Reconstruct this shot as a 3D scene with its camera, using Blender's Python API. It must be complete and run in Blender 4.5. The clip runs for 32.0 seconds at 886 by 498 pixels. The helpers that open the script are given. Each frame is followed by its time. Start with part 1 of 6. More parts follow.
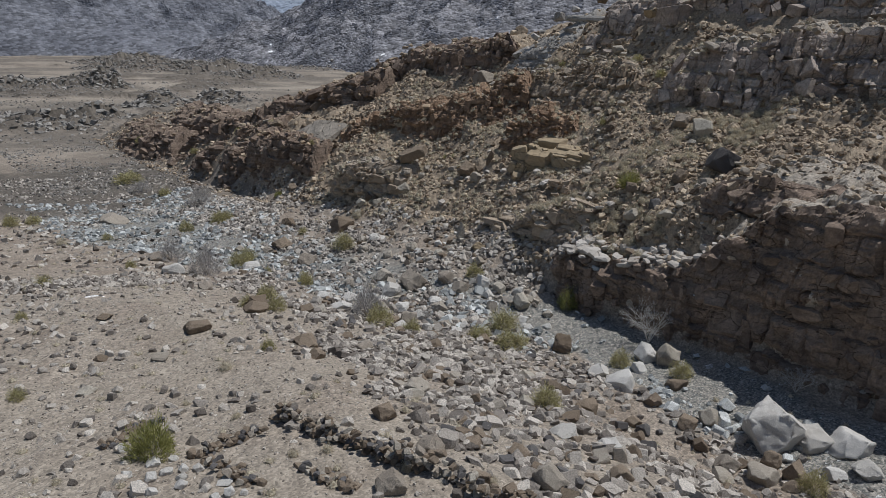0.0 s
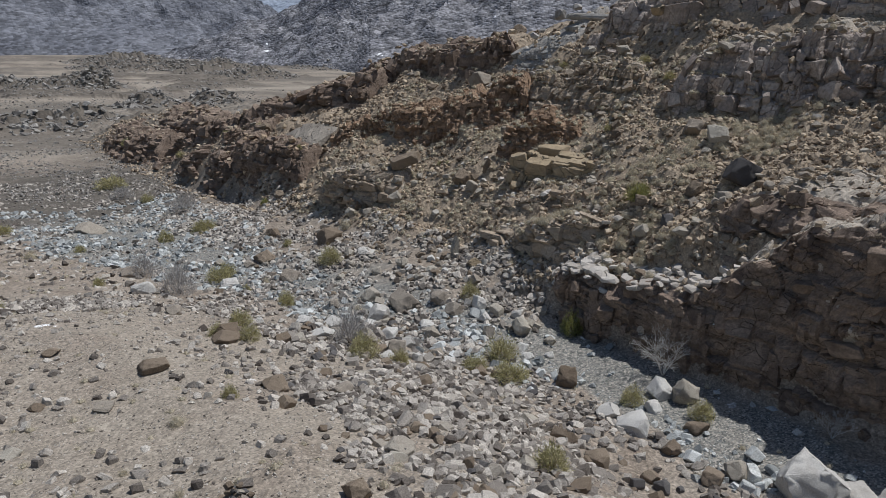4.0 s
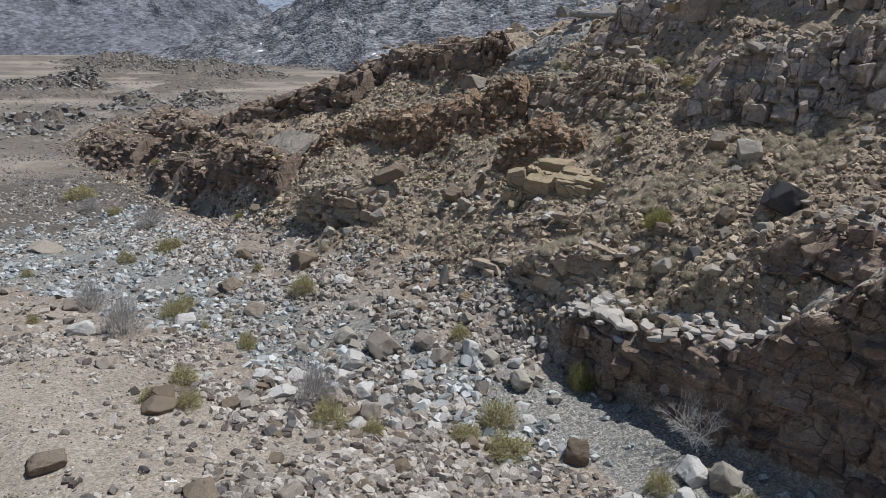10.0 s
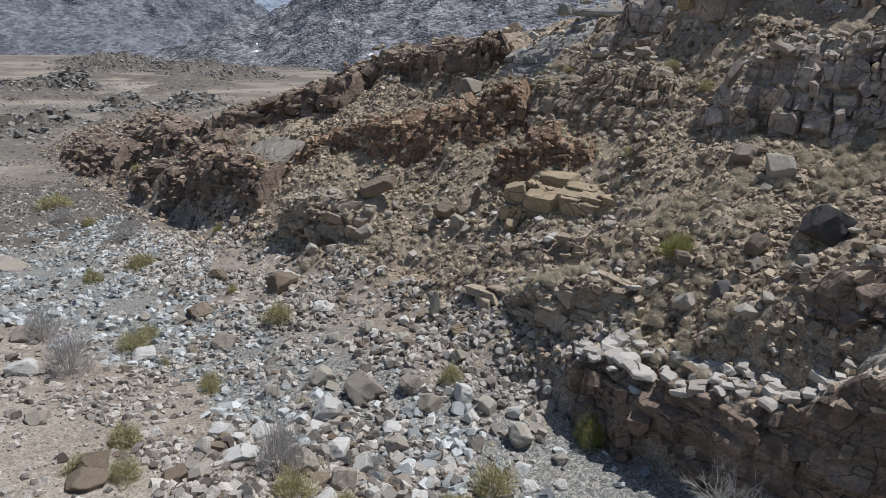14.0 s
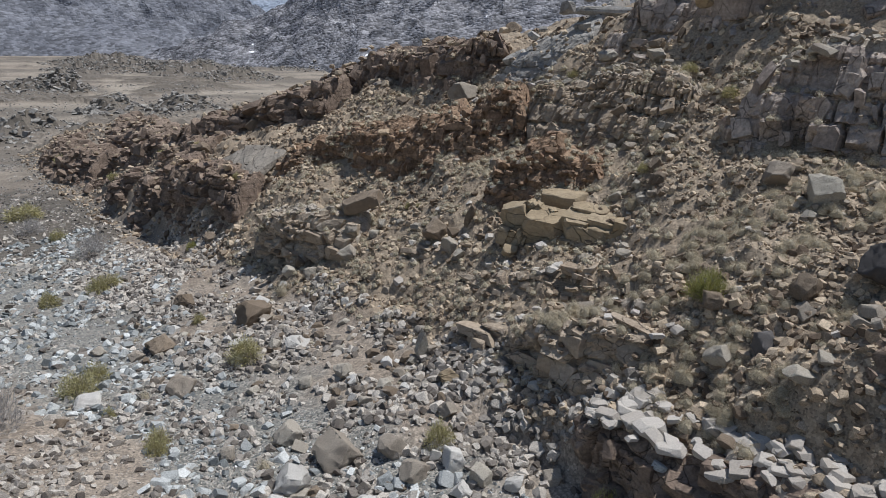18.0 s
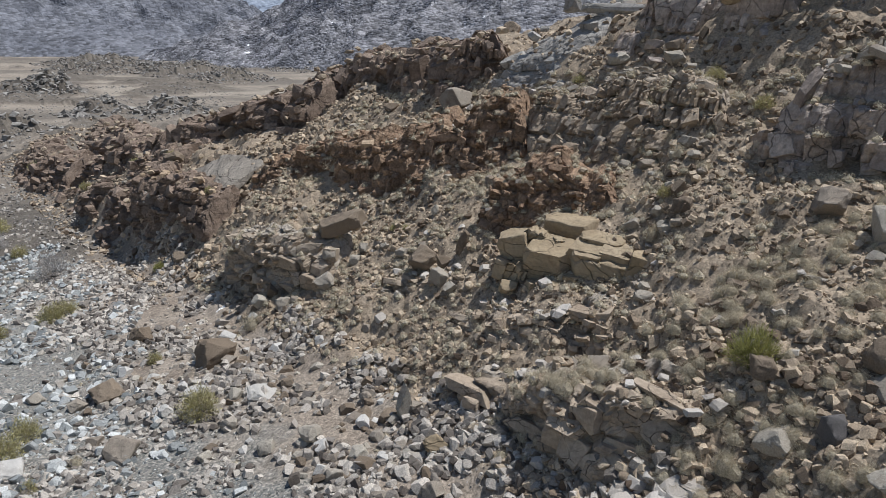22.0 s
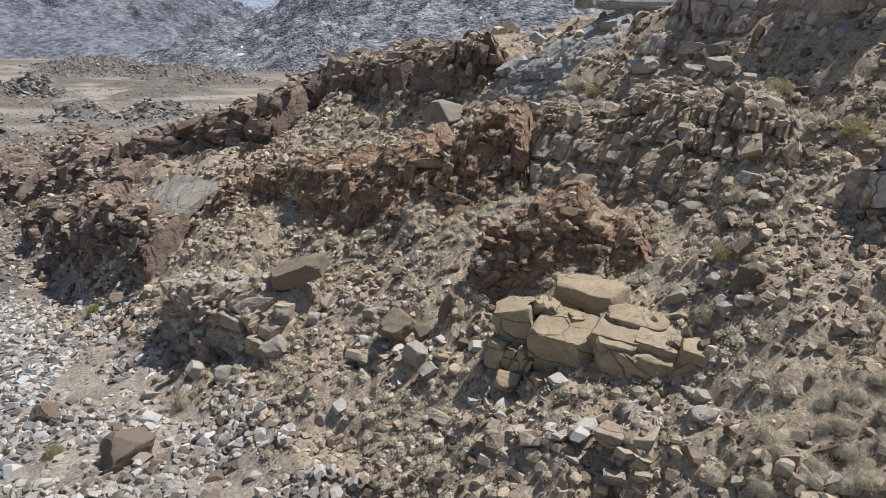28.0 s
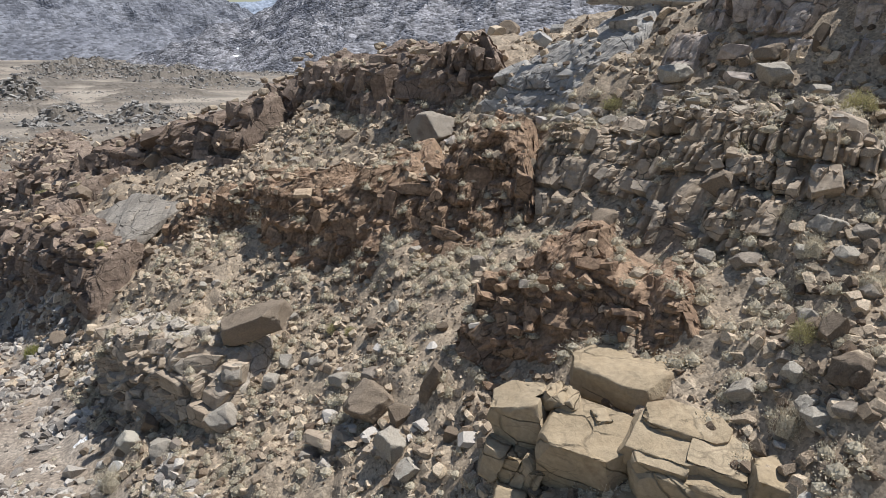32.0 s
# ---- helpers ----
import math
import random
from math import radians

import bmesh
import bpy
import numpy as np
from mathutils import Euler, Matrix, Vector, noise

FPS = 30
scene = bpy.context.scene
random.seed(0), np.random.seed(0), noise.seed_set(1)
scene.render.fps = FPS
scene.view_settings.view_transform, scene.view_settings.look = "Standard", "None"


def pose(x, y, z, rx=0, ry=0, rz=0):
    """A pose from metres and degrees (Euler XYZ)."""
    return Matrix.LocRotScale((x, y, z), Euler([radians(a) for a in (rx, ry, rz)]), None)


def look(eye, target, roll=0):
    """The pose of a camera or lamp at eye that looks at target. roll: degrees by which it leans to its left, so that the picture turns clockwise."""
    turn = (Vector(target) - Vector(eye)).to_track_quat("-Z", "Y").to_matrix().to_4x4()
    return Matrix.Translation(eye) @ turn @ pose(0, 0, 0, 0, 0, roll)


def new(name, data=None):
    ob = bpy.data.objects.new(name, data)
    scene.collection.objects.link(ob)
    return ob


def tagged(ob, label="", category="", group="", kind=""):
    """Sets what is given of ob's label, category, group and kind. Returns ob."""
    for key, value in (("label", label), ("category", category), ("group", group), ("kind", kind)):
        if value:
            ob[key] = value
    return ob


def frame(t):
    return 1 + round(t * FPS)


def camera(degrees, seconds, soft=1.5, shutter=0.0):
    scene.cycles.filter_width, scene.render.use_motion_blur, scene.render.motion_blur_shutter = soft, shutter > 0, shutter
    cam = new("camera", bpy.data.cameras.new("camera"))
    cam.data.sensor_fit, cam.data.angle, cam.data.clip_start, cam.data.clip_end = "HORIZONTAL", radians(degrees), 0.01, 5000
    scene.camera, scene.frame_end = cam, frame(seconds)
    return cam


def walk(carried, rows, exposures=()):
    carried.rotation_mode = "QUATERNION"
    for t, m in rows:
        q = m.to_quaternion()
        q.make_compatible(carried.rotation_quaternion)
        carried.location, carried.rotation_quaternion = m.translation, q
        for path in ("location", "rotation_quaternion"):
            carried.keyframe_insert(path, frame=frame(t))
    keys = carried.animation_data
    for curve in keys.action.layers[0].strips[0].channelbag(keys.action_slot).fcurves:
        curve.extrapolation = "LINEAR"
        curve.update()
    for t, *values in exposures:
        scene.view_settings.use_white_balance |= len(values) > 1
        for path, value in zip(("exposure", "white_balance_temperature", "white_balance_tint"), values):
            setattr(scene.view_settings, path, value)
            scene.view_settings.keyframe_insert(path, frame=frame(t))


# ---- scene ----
cam = camera(64, 32.0, soft=0.5)
EXPOSURES = [(0, -0.70, 6150, 10), (5, -0.54, 6110, 10), (9, -0.40, 6080, 10), (13, -0.33, 6060, 10), (19, -0.36, 6110, 10), (23, -0.20, 6150, 10), (27, -0.05, 6200, 10), (32, 0.10, 6270, 10)]
PATH = [
    (0, (0.351, 0.772, 10.050), (0.1338, 2.6752, 9.4743), 0.81),
    (1, (0.323, 1.465, 10.048), (0.1066, 3.3677, 9.4717), 0.81),
    (2, (0.296, 2.168, 10.046), (0.0810, 4.0713, 9.4692), 0.81),
    (3, (0.270, 2.884, 10.044), (0.0568, 4.7868, 9.4669), 0.81),
    (4, (0.245, 3.611, 10.042), (0.0339, 5.5147, 9.4647), 0.81),
    (5, (0.222, 4.352, 10.040), (0.0123, 6.2556, 9.4627), 0.81),
    (6, (0.200, 5.107, 10.038), (-0.0083, 7.0101, 9.4609), 0.81),
    (7, (0.179, 5.875, 10.037), (-0.0278, 7.7786, 9.4591), 0.81),
    (8, (0.159, 6.658, 10.035), (-0.0464, 8.5613, 9.4576), 0.81),
    (9, (0.140, 7.455, 10.034), (-0.0640, 9.3587, 9.4562), 0.81),
    (10, (0.121, 8.267, 10.033), (-0.0810, 10.1709, 9.4549), 0.81),
    (11, (0.104, 9.094, 10.031), (-0.0972, 10.9981, 9.4538), 0.81),
    (12, (0.087, 9.936, 10.030), (-0.1129, 11.8403, 9.4529), 0.81),
    (13, (0.070, 10.793, 10.029), (-0.1281, 12.6976, 9.4521), 0.81),
    (14, (0.054, 11.665, 10.029), (-0.1428, 13.5700, 9.4514), 0.81),
    (15, (0.038, 12.552, 10.028), (-0.1573, 14.4574, 9.4509), 0.81),
    (16, (0.022, 13.454, 10.027), (-0.1715, 15.3597, 9.4505), 0.81),
    (17, (0.007, 14.371, 10.027), (-0.1856, 16.2767, 9.4503), 0.81),
    (18, (-0.009, 15.303, 10.026), (-0.1997, 17.2083, 9.4503), 0.81),
    (19, (-0.024, 16.248, 10.026), (-0.2138, 18.1541, 9.4504), 0.81),
    (20, (-0.040, 17.208, 10.026), (-0.2281, 19.1139, 9.4506), 0.81),
    (21, (-0.056, 18.181, 10.026), (-0.2425, 20.0874, 9.4510), 0.81),
    (22, (-0.072, 19.167, 10.026), (-0.2573, 21.0742, 9.4516), 0.81),
    (23, (-0.088, 20.167, 10.026), (-0.2726, 22.0740, 9.4523), 0.81),
    (24, (-0.105, 21.179, 10.026), (-0.2883, 23.0863, 9.4532), 0.81),
    (25, (-0.123, 22.203, 10.027), (-0.3046, 24.1108, 9.4542), 0.81),
    (26, (-0.141, 23.239, 10.027), (-0.3216, 25.1469, 9.4553), 0.81),
    (27, (-0.160, 24.286, 10.028), (-0.3394, 26.1943, 9.4566), 0.81),
    (28, (-0.180, 25.344, 10.028), (-0.3580, 27.2524, 9.4581), 0.81),
    (29, (-0.201, 26.412, 10.029), (-0.3776, 28.3207, 9.4597), 0.81),
    (30, (-0.223, 27.489, 10.030), (-0.3983, 29.3989, 9.4615), 0.81),
    (31, (-0.246, 28.576, 10.031), (-0.4201, 30.4863, 9.4634), 0.81),
    (32, (-0.270, 29.672, 10.032), (-0.4431, 31.5825, 9.4654), 0.81),
]
walk(cam, [(t, look(eye, target, roll)) for t, eye, target, roll in PATH], EXPOSURES)

# ---- sky, sun ----
SUN_DIR = Vector((0.52, 0.26, 1.28)).normalized()      # towards the sun
world = bpy.data.worlds.new("sky")
scene.world = world
world.use_nodes = True
wn = world.node_tree.nodes
sky = wn.new("ShaderNodeTexSky")
sky.sky_type = "NISHITA"
sky.sun_disc = False
sky.sun_elevation = math.asin(SUN_DIR.z)
sky.sun_rotation = math.atan2(SUN_DIR.x, SUN_DIR.y)
sky.air_density, sky.dust_density = 1.2, 0.9
wn["Background"].inputs["Strength"].default_value = 0.082
world.node_tree.links.new(sky.outputs["Color"], wn["Background"].inputs["Color"])
sun = new("sun", bpy.data.lights.new("sun", "SUN"))
sun.data.energy, sun.data.angle, sun.data.color = 5.0, radians(0.53), (1.0, 0.965, 0.91)
sun.matrix_world = look((0, 0, 60), Vector((0, 0, 60)) - SUN_DIR)

# ---- materials ----
def material(name, tones, scale=1.2, rough=0.9, bump=0.35, grain=18.0, island=0.0, objrand=0.0, stain=None, strata=0.0, dist=0.06, pebbles=None, mottle=1.0, cracks=None):
    """Rock, earth or plant surface: tones mixed by broad noise, fine grain on top, relief, and a shift of tone from piece to piece."""
    m = bpy.data.materials.new(name)
    m.use_nodes = True
    nt = m.node_tree
    n, l = nt.nodes, nt.links
    b = n["Principled BSDF"]
    b.inputs["Roughness"].default_value = rough
    b.inputs["Specular IOR Level"].default_value = 0.25
    where = n.new("ShaderNodeNewGeometry").outputs["Position"]
    mp = n.new("ShaderNodeMapping")
    l.new(where, mp.inputs["Vector"])
    rnd = None
    if objrand:
        oi = n.new("ShaderNodeObjectInfo")
        rnd = oi.outputs["Random"]
        mul = n.new("ShaderNodeMath"); mul.operation = "MULTIPLY"; mul.inputs[1].default_value = 37.0
        l.new(rnd, mul.inputs[0]); l.new(mul.outputs[0], mp.inputs["Location"])
    if island:
        ge = n.new("ShaderNodeNewGeometry")
        rnd = ge.outputs["Random Per Island"]
    broad = n.new("ShaderNodeTexNoise")
    broad.inputs["Scale"].default_value, broad.inputs["Detail"].default_value, broad.inputs["Roughness"].default_value = scale, 6.0, 0.62
    l.new(mp.outputs[0], broad.inputs["Vector"])
    fac = broad.outputs["Fac"]
    if rnd is not None:
        mix = n.new("ShaderNodeMix")
        mix.inputs["Factor"].default_value = max(island, objrand)
        l.new(fac, mix.inputs["A"]); l.new(rnd, mix.inputs["B"])
        fac = mix.outputs["Result"]
    ramp = n.new("ShaderNodeValToRGB")
    wide = min(1.0, max(island, objrand) / 0.55)
    lo, hi = 0.3 - 0.28 * wide, 0.7 + 0.28 * wide
    els = ramp.color_ramp.elements
    for i, c in enumerate(tones):
        p = lo + (hi - lo) * i / (len(tones) - 1)
        e = els[0] if i == 0 else (els[1] if i == len(tones) - 1 else els.new(p))
        e.position, e.color = p, (*c, 1)
    els[0].position, els[len(els) - 1].position = lo, hi
    l.new(fac, ramp.inputs["Fac"])
    col = ramp.outputs["Color"]
    fine = n.new("ShaderNodeTexNoise")
    fine.inputs["Scale"].default_value, fine.inputs["Detail"].default_value, fine.inputs["Roughness"].default_value = grain, 5.0, 0.7
    l.new(mp.outputs[0], fine.inputs["Vector"])
    gm = n.new("ShaderNodeMapRange")
    gm.inputs["From Min"].default_value, gm.inputs["From Max"].default_value = 0.25, 0.75
    gm.inputs["To Min"].default_value, gm.inputs["To Max"].default_value = 1 - 0.58 * mottle, 1 + 0.54 * mottle
    l.new(fine.outputs["Fac"], gm.inputs["Value"])
    mm = n.new("ShaderNodeMix"); mm.data_type = "RGBA"; mm.blend_type = "MULTIPLY"; mm.inputs["Factor"].default_value = 1.0
    l.new(col, mm.inputs["A"]); l.new(gm.outputs["Result"], mm.inputs["B"])
    col = mm.outputs["Result"]
    if strata:
        mp2 = n.new("ShaderNodeMapping"); mp2.inputs["Scale"].default_value = (0.25, 0.25, 3.2)
        l.new(where, mp2.inputs["Vector"])
        st = n.new("ShaderNodeTexNoise"); st.inputs["Scale"].default_value = 1.6; st.inputs["Detail"].default_value = 5.0
        l.new(mp2.outputs[0], st.inputs["Vector"])
        sr = n.new("ShaderNodeMapRange")
        sr.inputs["From Min"].default_value, sr.inputs["From Max"].default_value = 0.3, 0.7
        sr.inputs["To Min"].default_value, sr.inputs["To Max"].default_value = 1 - strata, 1 + strata * 0.6
        l.new(st.outputs["Fac"], sr.inputs["Value"])
        m3 = n.new("ShaderNodeMix"); m3.data_type = "RGBA"; m3.blend_type = "MULTIPLY"; m3.inputs["Factor"].default_value = 1.0
        l.new(col, m3.inputs["A"]); l.new(sr.outputs["Result"], m3.inputs["B"])
        col = m3.outputs["Result"]
    if stain:
        sn = n.new("ShaderNodeTexNoise"); sn.inputs["Scale"].default_value = stain[1]; sn.inputs["Detail"].default_value = 7.0
        sn.inputs["Roughness"].default_value = 0.66
        l.new(mp.outputs[0], sn.inputs["Vector"])
        sm = n.new("ShaderNodeMapRange")
        sm.inputs["From Min"].default_value, sm.inputs["From Max"].default_value = stain[2], stain[2] + 0.14
        sm.inputs["To Max"].default_value = stain[3]
        l.new(sn.outputs["Fac"], sm.inputs["Value"])
        m4 = n.new("ShaderNodeMix"); m4.data_type = "RGBA"
        m4.inputs["B"].default_value = (*stain[0], 1)
        l.new(sm.outputs["Result"], m4.inputs["Factor"]); l.new(col, m4.inputs["A"])
        col = m4.outputs["Result"]
    # tone per cell: lighter boulders and the shadow spots between them, both as colour
    if pebbles:
        vo = n.new("ShaderNodeTexVoronoi"); vo.inputs["Scale"].default_value = pebbles[0]
        sq = n.new("ShaderNodeVectorMath"); sq.operation = "MULTIPLY"; sq.inputs[1].default_value = (1.0, 0.6, 2.0)
        l.new(mp.outputs[0], sq.inputs[0]); l.new(sq.outputs[0], vo.inputs["Vector"])
        sv = n.new("ShaderNodeSeparateColor"); l.new(vo.outputs["Color"], sv.inputs["Color"])
        pm = n.new("ShaderNodeMapRange"); pm.inputs["To Min"].default_value, pm.inputs["To Max"].default_value = 1 - pebbles[1], 1 + pebbles[1]
        l.new(sv.outputs["Red"], pm.inputs["Value"])
        m5 = n.new("ShaderNodeMix"); m5.data_type = "RGBA"; m5.blend_type = "MULTIPLY"; m5.inputs["Factor"].default_value = 1.0
        l.new(col, m5.inputs["A"]); l.new(pm.outputs["Result"], m5.inputs["B"])
        col = m5.outputs["Result"]
    joint = None
    # jointing: bump relief, plus the shade inside cracks multiplied into the colour
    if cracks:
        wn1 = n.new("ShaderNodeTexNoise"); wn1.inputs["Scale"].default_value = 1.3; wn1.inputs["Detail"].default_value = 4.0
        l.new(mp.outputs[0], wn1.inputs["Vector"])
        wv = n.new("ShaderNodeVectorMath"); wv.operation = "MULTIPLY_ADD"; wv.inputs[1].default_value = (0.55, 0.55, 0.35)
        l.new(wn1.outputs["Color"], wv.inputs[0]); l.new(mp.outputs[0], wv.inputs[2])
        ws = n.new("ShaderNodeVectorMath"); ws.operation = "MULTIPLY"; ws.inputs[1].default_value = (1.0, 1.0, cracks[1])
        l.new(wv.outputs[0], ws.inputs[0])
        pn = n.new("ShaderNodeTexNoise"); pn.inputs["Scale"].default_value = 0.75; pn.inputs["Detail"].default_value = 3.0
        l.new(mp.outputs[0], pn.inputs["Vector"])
        # depth: colour factor that the crack's painted shade falls to
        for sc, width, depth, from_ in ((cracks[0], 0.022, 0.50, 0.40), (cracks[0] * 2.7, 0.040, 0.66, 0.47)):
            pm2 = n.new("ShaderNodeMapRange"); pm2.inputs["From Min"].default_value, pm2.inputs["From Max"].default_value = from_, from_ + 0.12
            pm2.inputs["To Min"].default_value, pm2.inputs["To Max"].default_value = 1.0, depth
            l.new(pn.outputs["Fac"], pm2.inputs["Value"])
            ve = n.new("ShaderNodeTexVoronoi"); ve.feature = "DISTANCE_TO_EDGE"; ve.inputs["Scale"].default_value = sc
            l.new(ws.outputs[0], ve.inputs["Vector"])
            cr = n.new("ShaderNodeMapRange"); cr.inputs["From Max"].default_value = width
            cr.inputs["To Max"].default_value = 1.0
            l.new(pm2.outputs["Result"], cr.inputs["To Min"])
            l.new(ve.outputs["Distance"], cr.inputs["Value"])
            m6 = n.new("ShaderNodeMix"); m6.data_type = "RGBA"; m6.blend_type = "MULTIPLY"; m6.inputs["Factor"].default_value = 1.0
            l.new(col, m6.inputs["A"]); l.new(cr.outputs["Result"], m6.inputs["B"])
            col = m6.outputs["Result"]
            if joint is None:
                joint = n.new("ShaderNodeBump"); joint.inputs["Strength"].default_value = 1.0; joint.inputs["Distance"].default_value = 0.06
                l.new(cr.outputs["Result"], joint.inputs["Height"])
    l.new(col, b.inputs["Base Color"])
    if pebbles:
        bp = n.new("ShaderNodeBump"); bp.inputs["Strength"].default_value = 1.0; bp.inputs["Distance"].default_value = pebbles[2]; bp.invert = True
        l.new(vo.outputs["Distance"], bp.inputs["Height"]); l.new(bp.outputs[0], b.inputs["Normal"])
    elif bump:
        bp = n.new("ShaderNodeBump"); bp.inputs["Strength"].default_value = min(1.0, bump * 1.6); bp.inputs["Distance"].default_value = dist
        l.new(fine.outputs["Fac"], bp.inputs["Height"]); l.new(bp.outputs[0], b.inputs["Normal"])
        if joint is not None:
            l.new(joint.outputs[0], bp.inputs["Normal"])
    return m


def ground_material():
    """Earth whose kind is told by the sheet's own Earth attribute: gravel bed, sand and brown scree."""
    m = material("earth", [(0.23, 0.185, 0.145), (0.31, 0.255, 0.205), (0.38, 0.325, 0.265)], scale=0.6, bump=0.6, grain=9.0, stain=((0.183, 0.155, 0.125), 2.3, 0.52, 0.6))
    nt = m.node_tree
    n, l = nt.nodes, nt.links
    b = n["Principled BSDF"]
    base = b.inputs["Base Color"].links[0].from_socket
    at = n.new("ShaderNodeAttribute"); at.attribute_name = "Earth"
    sep = n.new("ShaderNodeSeparateColor")
    l.new(at.outputs["Color"], sep.inputs["Color"])
    tc = n.new("ShaderNodeTexCoord")
    vor = n.new("ShaderNodeTexVoronoi"); vor.inputs["Scale"].default_value = 20.0
    l.new(tc.outputs["Object"], vor.inputs["Vector"])
    sp = n.new("ShaderNodeSeparateColor"); l.new(vor.outputs["Color"], sp.inputs["Color"])
    def layer(stops, fac_out, colour):
        r = n.new("ShaderNodeValToRGB")
        e = r.color_ramp.elements
        e[0].position, e[0].color = 0.0, (*stops[0], 1)
        e[1].position, e[1].color = 1.0, (*stops[-1], 1)
        for i, c in enumerate(stops[1:-1]):
            x = e.new((i + 1) / (len(stops) - 1)); x.color = (*c, 1)
        l.new(fac_out, r.inputs["Fac"])
        return r.outputs["Color"]
    no = n.new("ShaderNodeTexNoise"); no.inputs["Scale"].default_value = 1.4; no.inputs["Detail"].default_value = 9.0; no.inputs["Roughness"].default_value = 0.75
    l.new(tc.outputs["Object"], no.inputs["Vector"])
    gravel = layer([(0.101, 0.103, 0.098), (0.179, 0.180, 0.167), (0.269, 0.252, 0.223), (0.403, 0.371, 0.326)], sp.outputs["Red"], None)
    sand = layer([(0.180, 0.151, 0.119), (0.298, 0.256, 0.205), (0.388, 0.339, 0.277), (0.48, 0.431, 0.362)], no.outputs["Fac"], None)
    scree = layer([(0.165, 0.125, 0.090), (0.290, 0.228, 0.165), (0.400, 0.325, 0.240), (0.50, 0.415, 0.31)], no.outputs["Fac"], None)
    cur = base
    umber = layer([(0.053, 0.045, 0.038), (0.101, 0.088, 0.074), (0.154, 0.135, 0.112), (0.221, 0.195, 0.165)], no.outputs["Fac"], None)
    da = n.new("ShaderNodeMath"); da.operation = "SUBTRACT"; da.inputs[0].default_value = 1.0
    l.new(at.outputs["Alpha"], da.inputs[1])
    for out, c in ((sep.outputs["Red"], gravel), (sep.outputs["Green"], sand), (sep.outputs["Blue"], scree), (da.outputs[0], umber)):
        mx = n.new("ShaderNodeMix"); mx.data_type = "RGBA"
        l.new(out, mx.inputs["Factor"]); l.new(cur, mx.inputs["A"]); l.new(c, mx.inputs["B"])
        cur = mx.outputs["Result"]
    v2 = n.new("ShaderNodeTexVoronoi"); v2.inputs["Scale"].default_value = 8.0
    l.new(tc.outputs["Object"], v2.inputs["Vector"])
    s2 = n.new("ShaderNodeSeparateColor"); l.new(v2.outputs["Color"], s2.inputs["Color"])
    for src, lo, hi in ((sp.outputs["Green"], 0.66, 1.3), (s2.outputs["Green"], 0.86, 1.12)):
        mr = n.new("ShaderNodeMapRange"); mr.inputs["To Min"].default_value, mr.inputs["To Max"].default_value = lo, hi
        l.new(src, mr.inputs["Value"])
        mx = n.new("ShaderNodeMix"); mx.data_type = "RGBA"; mx.blend_type = "MULTIPLY"; mx.inputs["Factor"].default_value = 1.0
        l.new(cur, mx.inputs["A"]); l.new(mr.outputs["Result"], mx.inputs["B"])
        cur = mx.outputs["Result"]
    l.new(cur, b.inputs["Base Color"])
    bp = n.new("ShaderNodeBump"); bp.inputs["Strength"].default_value = 0.3; bp.inputs["Distance"].default_value = 0.025; bp.invert = True
    l.new(vor.outputs["Distance"], bp.inputs["Height"])
    b2 = n.new("ShaderNodeBump"); b2.inputs["Strength"].default_value = 0.06; b2.inputs["Distance"].default_value = 0.06; b2.invert = True
    l.new(v2.outputs["Distance"], b2.inputs["Height"]); l.new(b2.outputs[0], bp.inputs["Normal"])
    b3 = n.new("ShaderNodeBump"); b3.inputs["Strength"].default_value = 0.2; b3.inputs["Distance"].default_value = 0.12
    n3 = n.new("ShaderNodeTexNoise"); n3.inputs["Scale"].default_value = 6.0; n3.inputs["Detail"].default_value = 8.0; n3.inputs["Roughness"].default_value = 0.8
    l.new(tc.outputs["Object"], n3.inputs["Vector"]); l.new(n3.outputs["Fac"], b3.inputs["Height"]); l.new(b3.outputs[0], b2.inputs["Normal"])
    l.new(bp.outputs[0], b.inputs["Normal"])
    return m


EARTH = ground_material()
BANK = material("bank_stone", [(0.08, 0.064, 0.054), (0.17, 0.138, 0.114), (0.265, 0.22, 0.182), (0.36, 0.312, 0.265), (0.64, 0.585, 0.515)], island=0.86, grain=32, scale=2.0)
COBBLE = material("river_cobble", [(0.11, 0.122, 0.124), (0.20, 0.217, 0.219), (0.30, 0.315, 0.310), (0.40, 0.415, 0.405), (0.52, 0.53, 0.512), (0.69, 0.70, 0.68)], island=0.8, grain=32, scale=2.0, bump=0.2)
SCREE = material("scree_stone", [(0.098, 0.067, 0.047), (0.207, 0.146, 0.100), (0.316, 0.230, 0.159), (0.435, 0.338, 0.248), (0.65, 0.53, 0.39)], island=0.86, grain=32, scale=2.0)
BOULDER = material("boulder_stone", [(0.210, 0.168, 0.133), (0.316, 0.266, 0.213), (0.421, 0.374, 0.309), (0.505, 0.467, 0.395)], objrand=0.55, scale=1.4, grain=30, stain=((0.137, 0.100, 0.075), 1.1, 0.55, 0.6), mottle=0.7)
PALE = material("pale_stone", [(0.424, 0.398, 0.360), (0.551, 0.525, 0.488), (0.657, 0.636, 0.599)], objrand=0.5, scale=1.4, grain=30, stain=((0.297, 0.265, 0.233), 1.6, 0.55, 0.5), mottle=0.45)
BROWN = material("brown_stone", [(0.129, 0.096, 0.068), (0.208, 0.159, 0.116), (0.298, 0.239, 0.179)], objrand=0.5, scale=1.6, grain=30, stain=((0.074, 0.055, 0.044), 1.2, 0.55, 0.6), mottle=0.8)
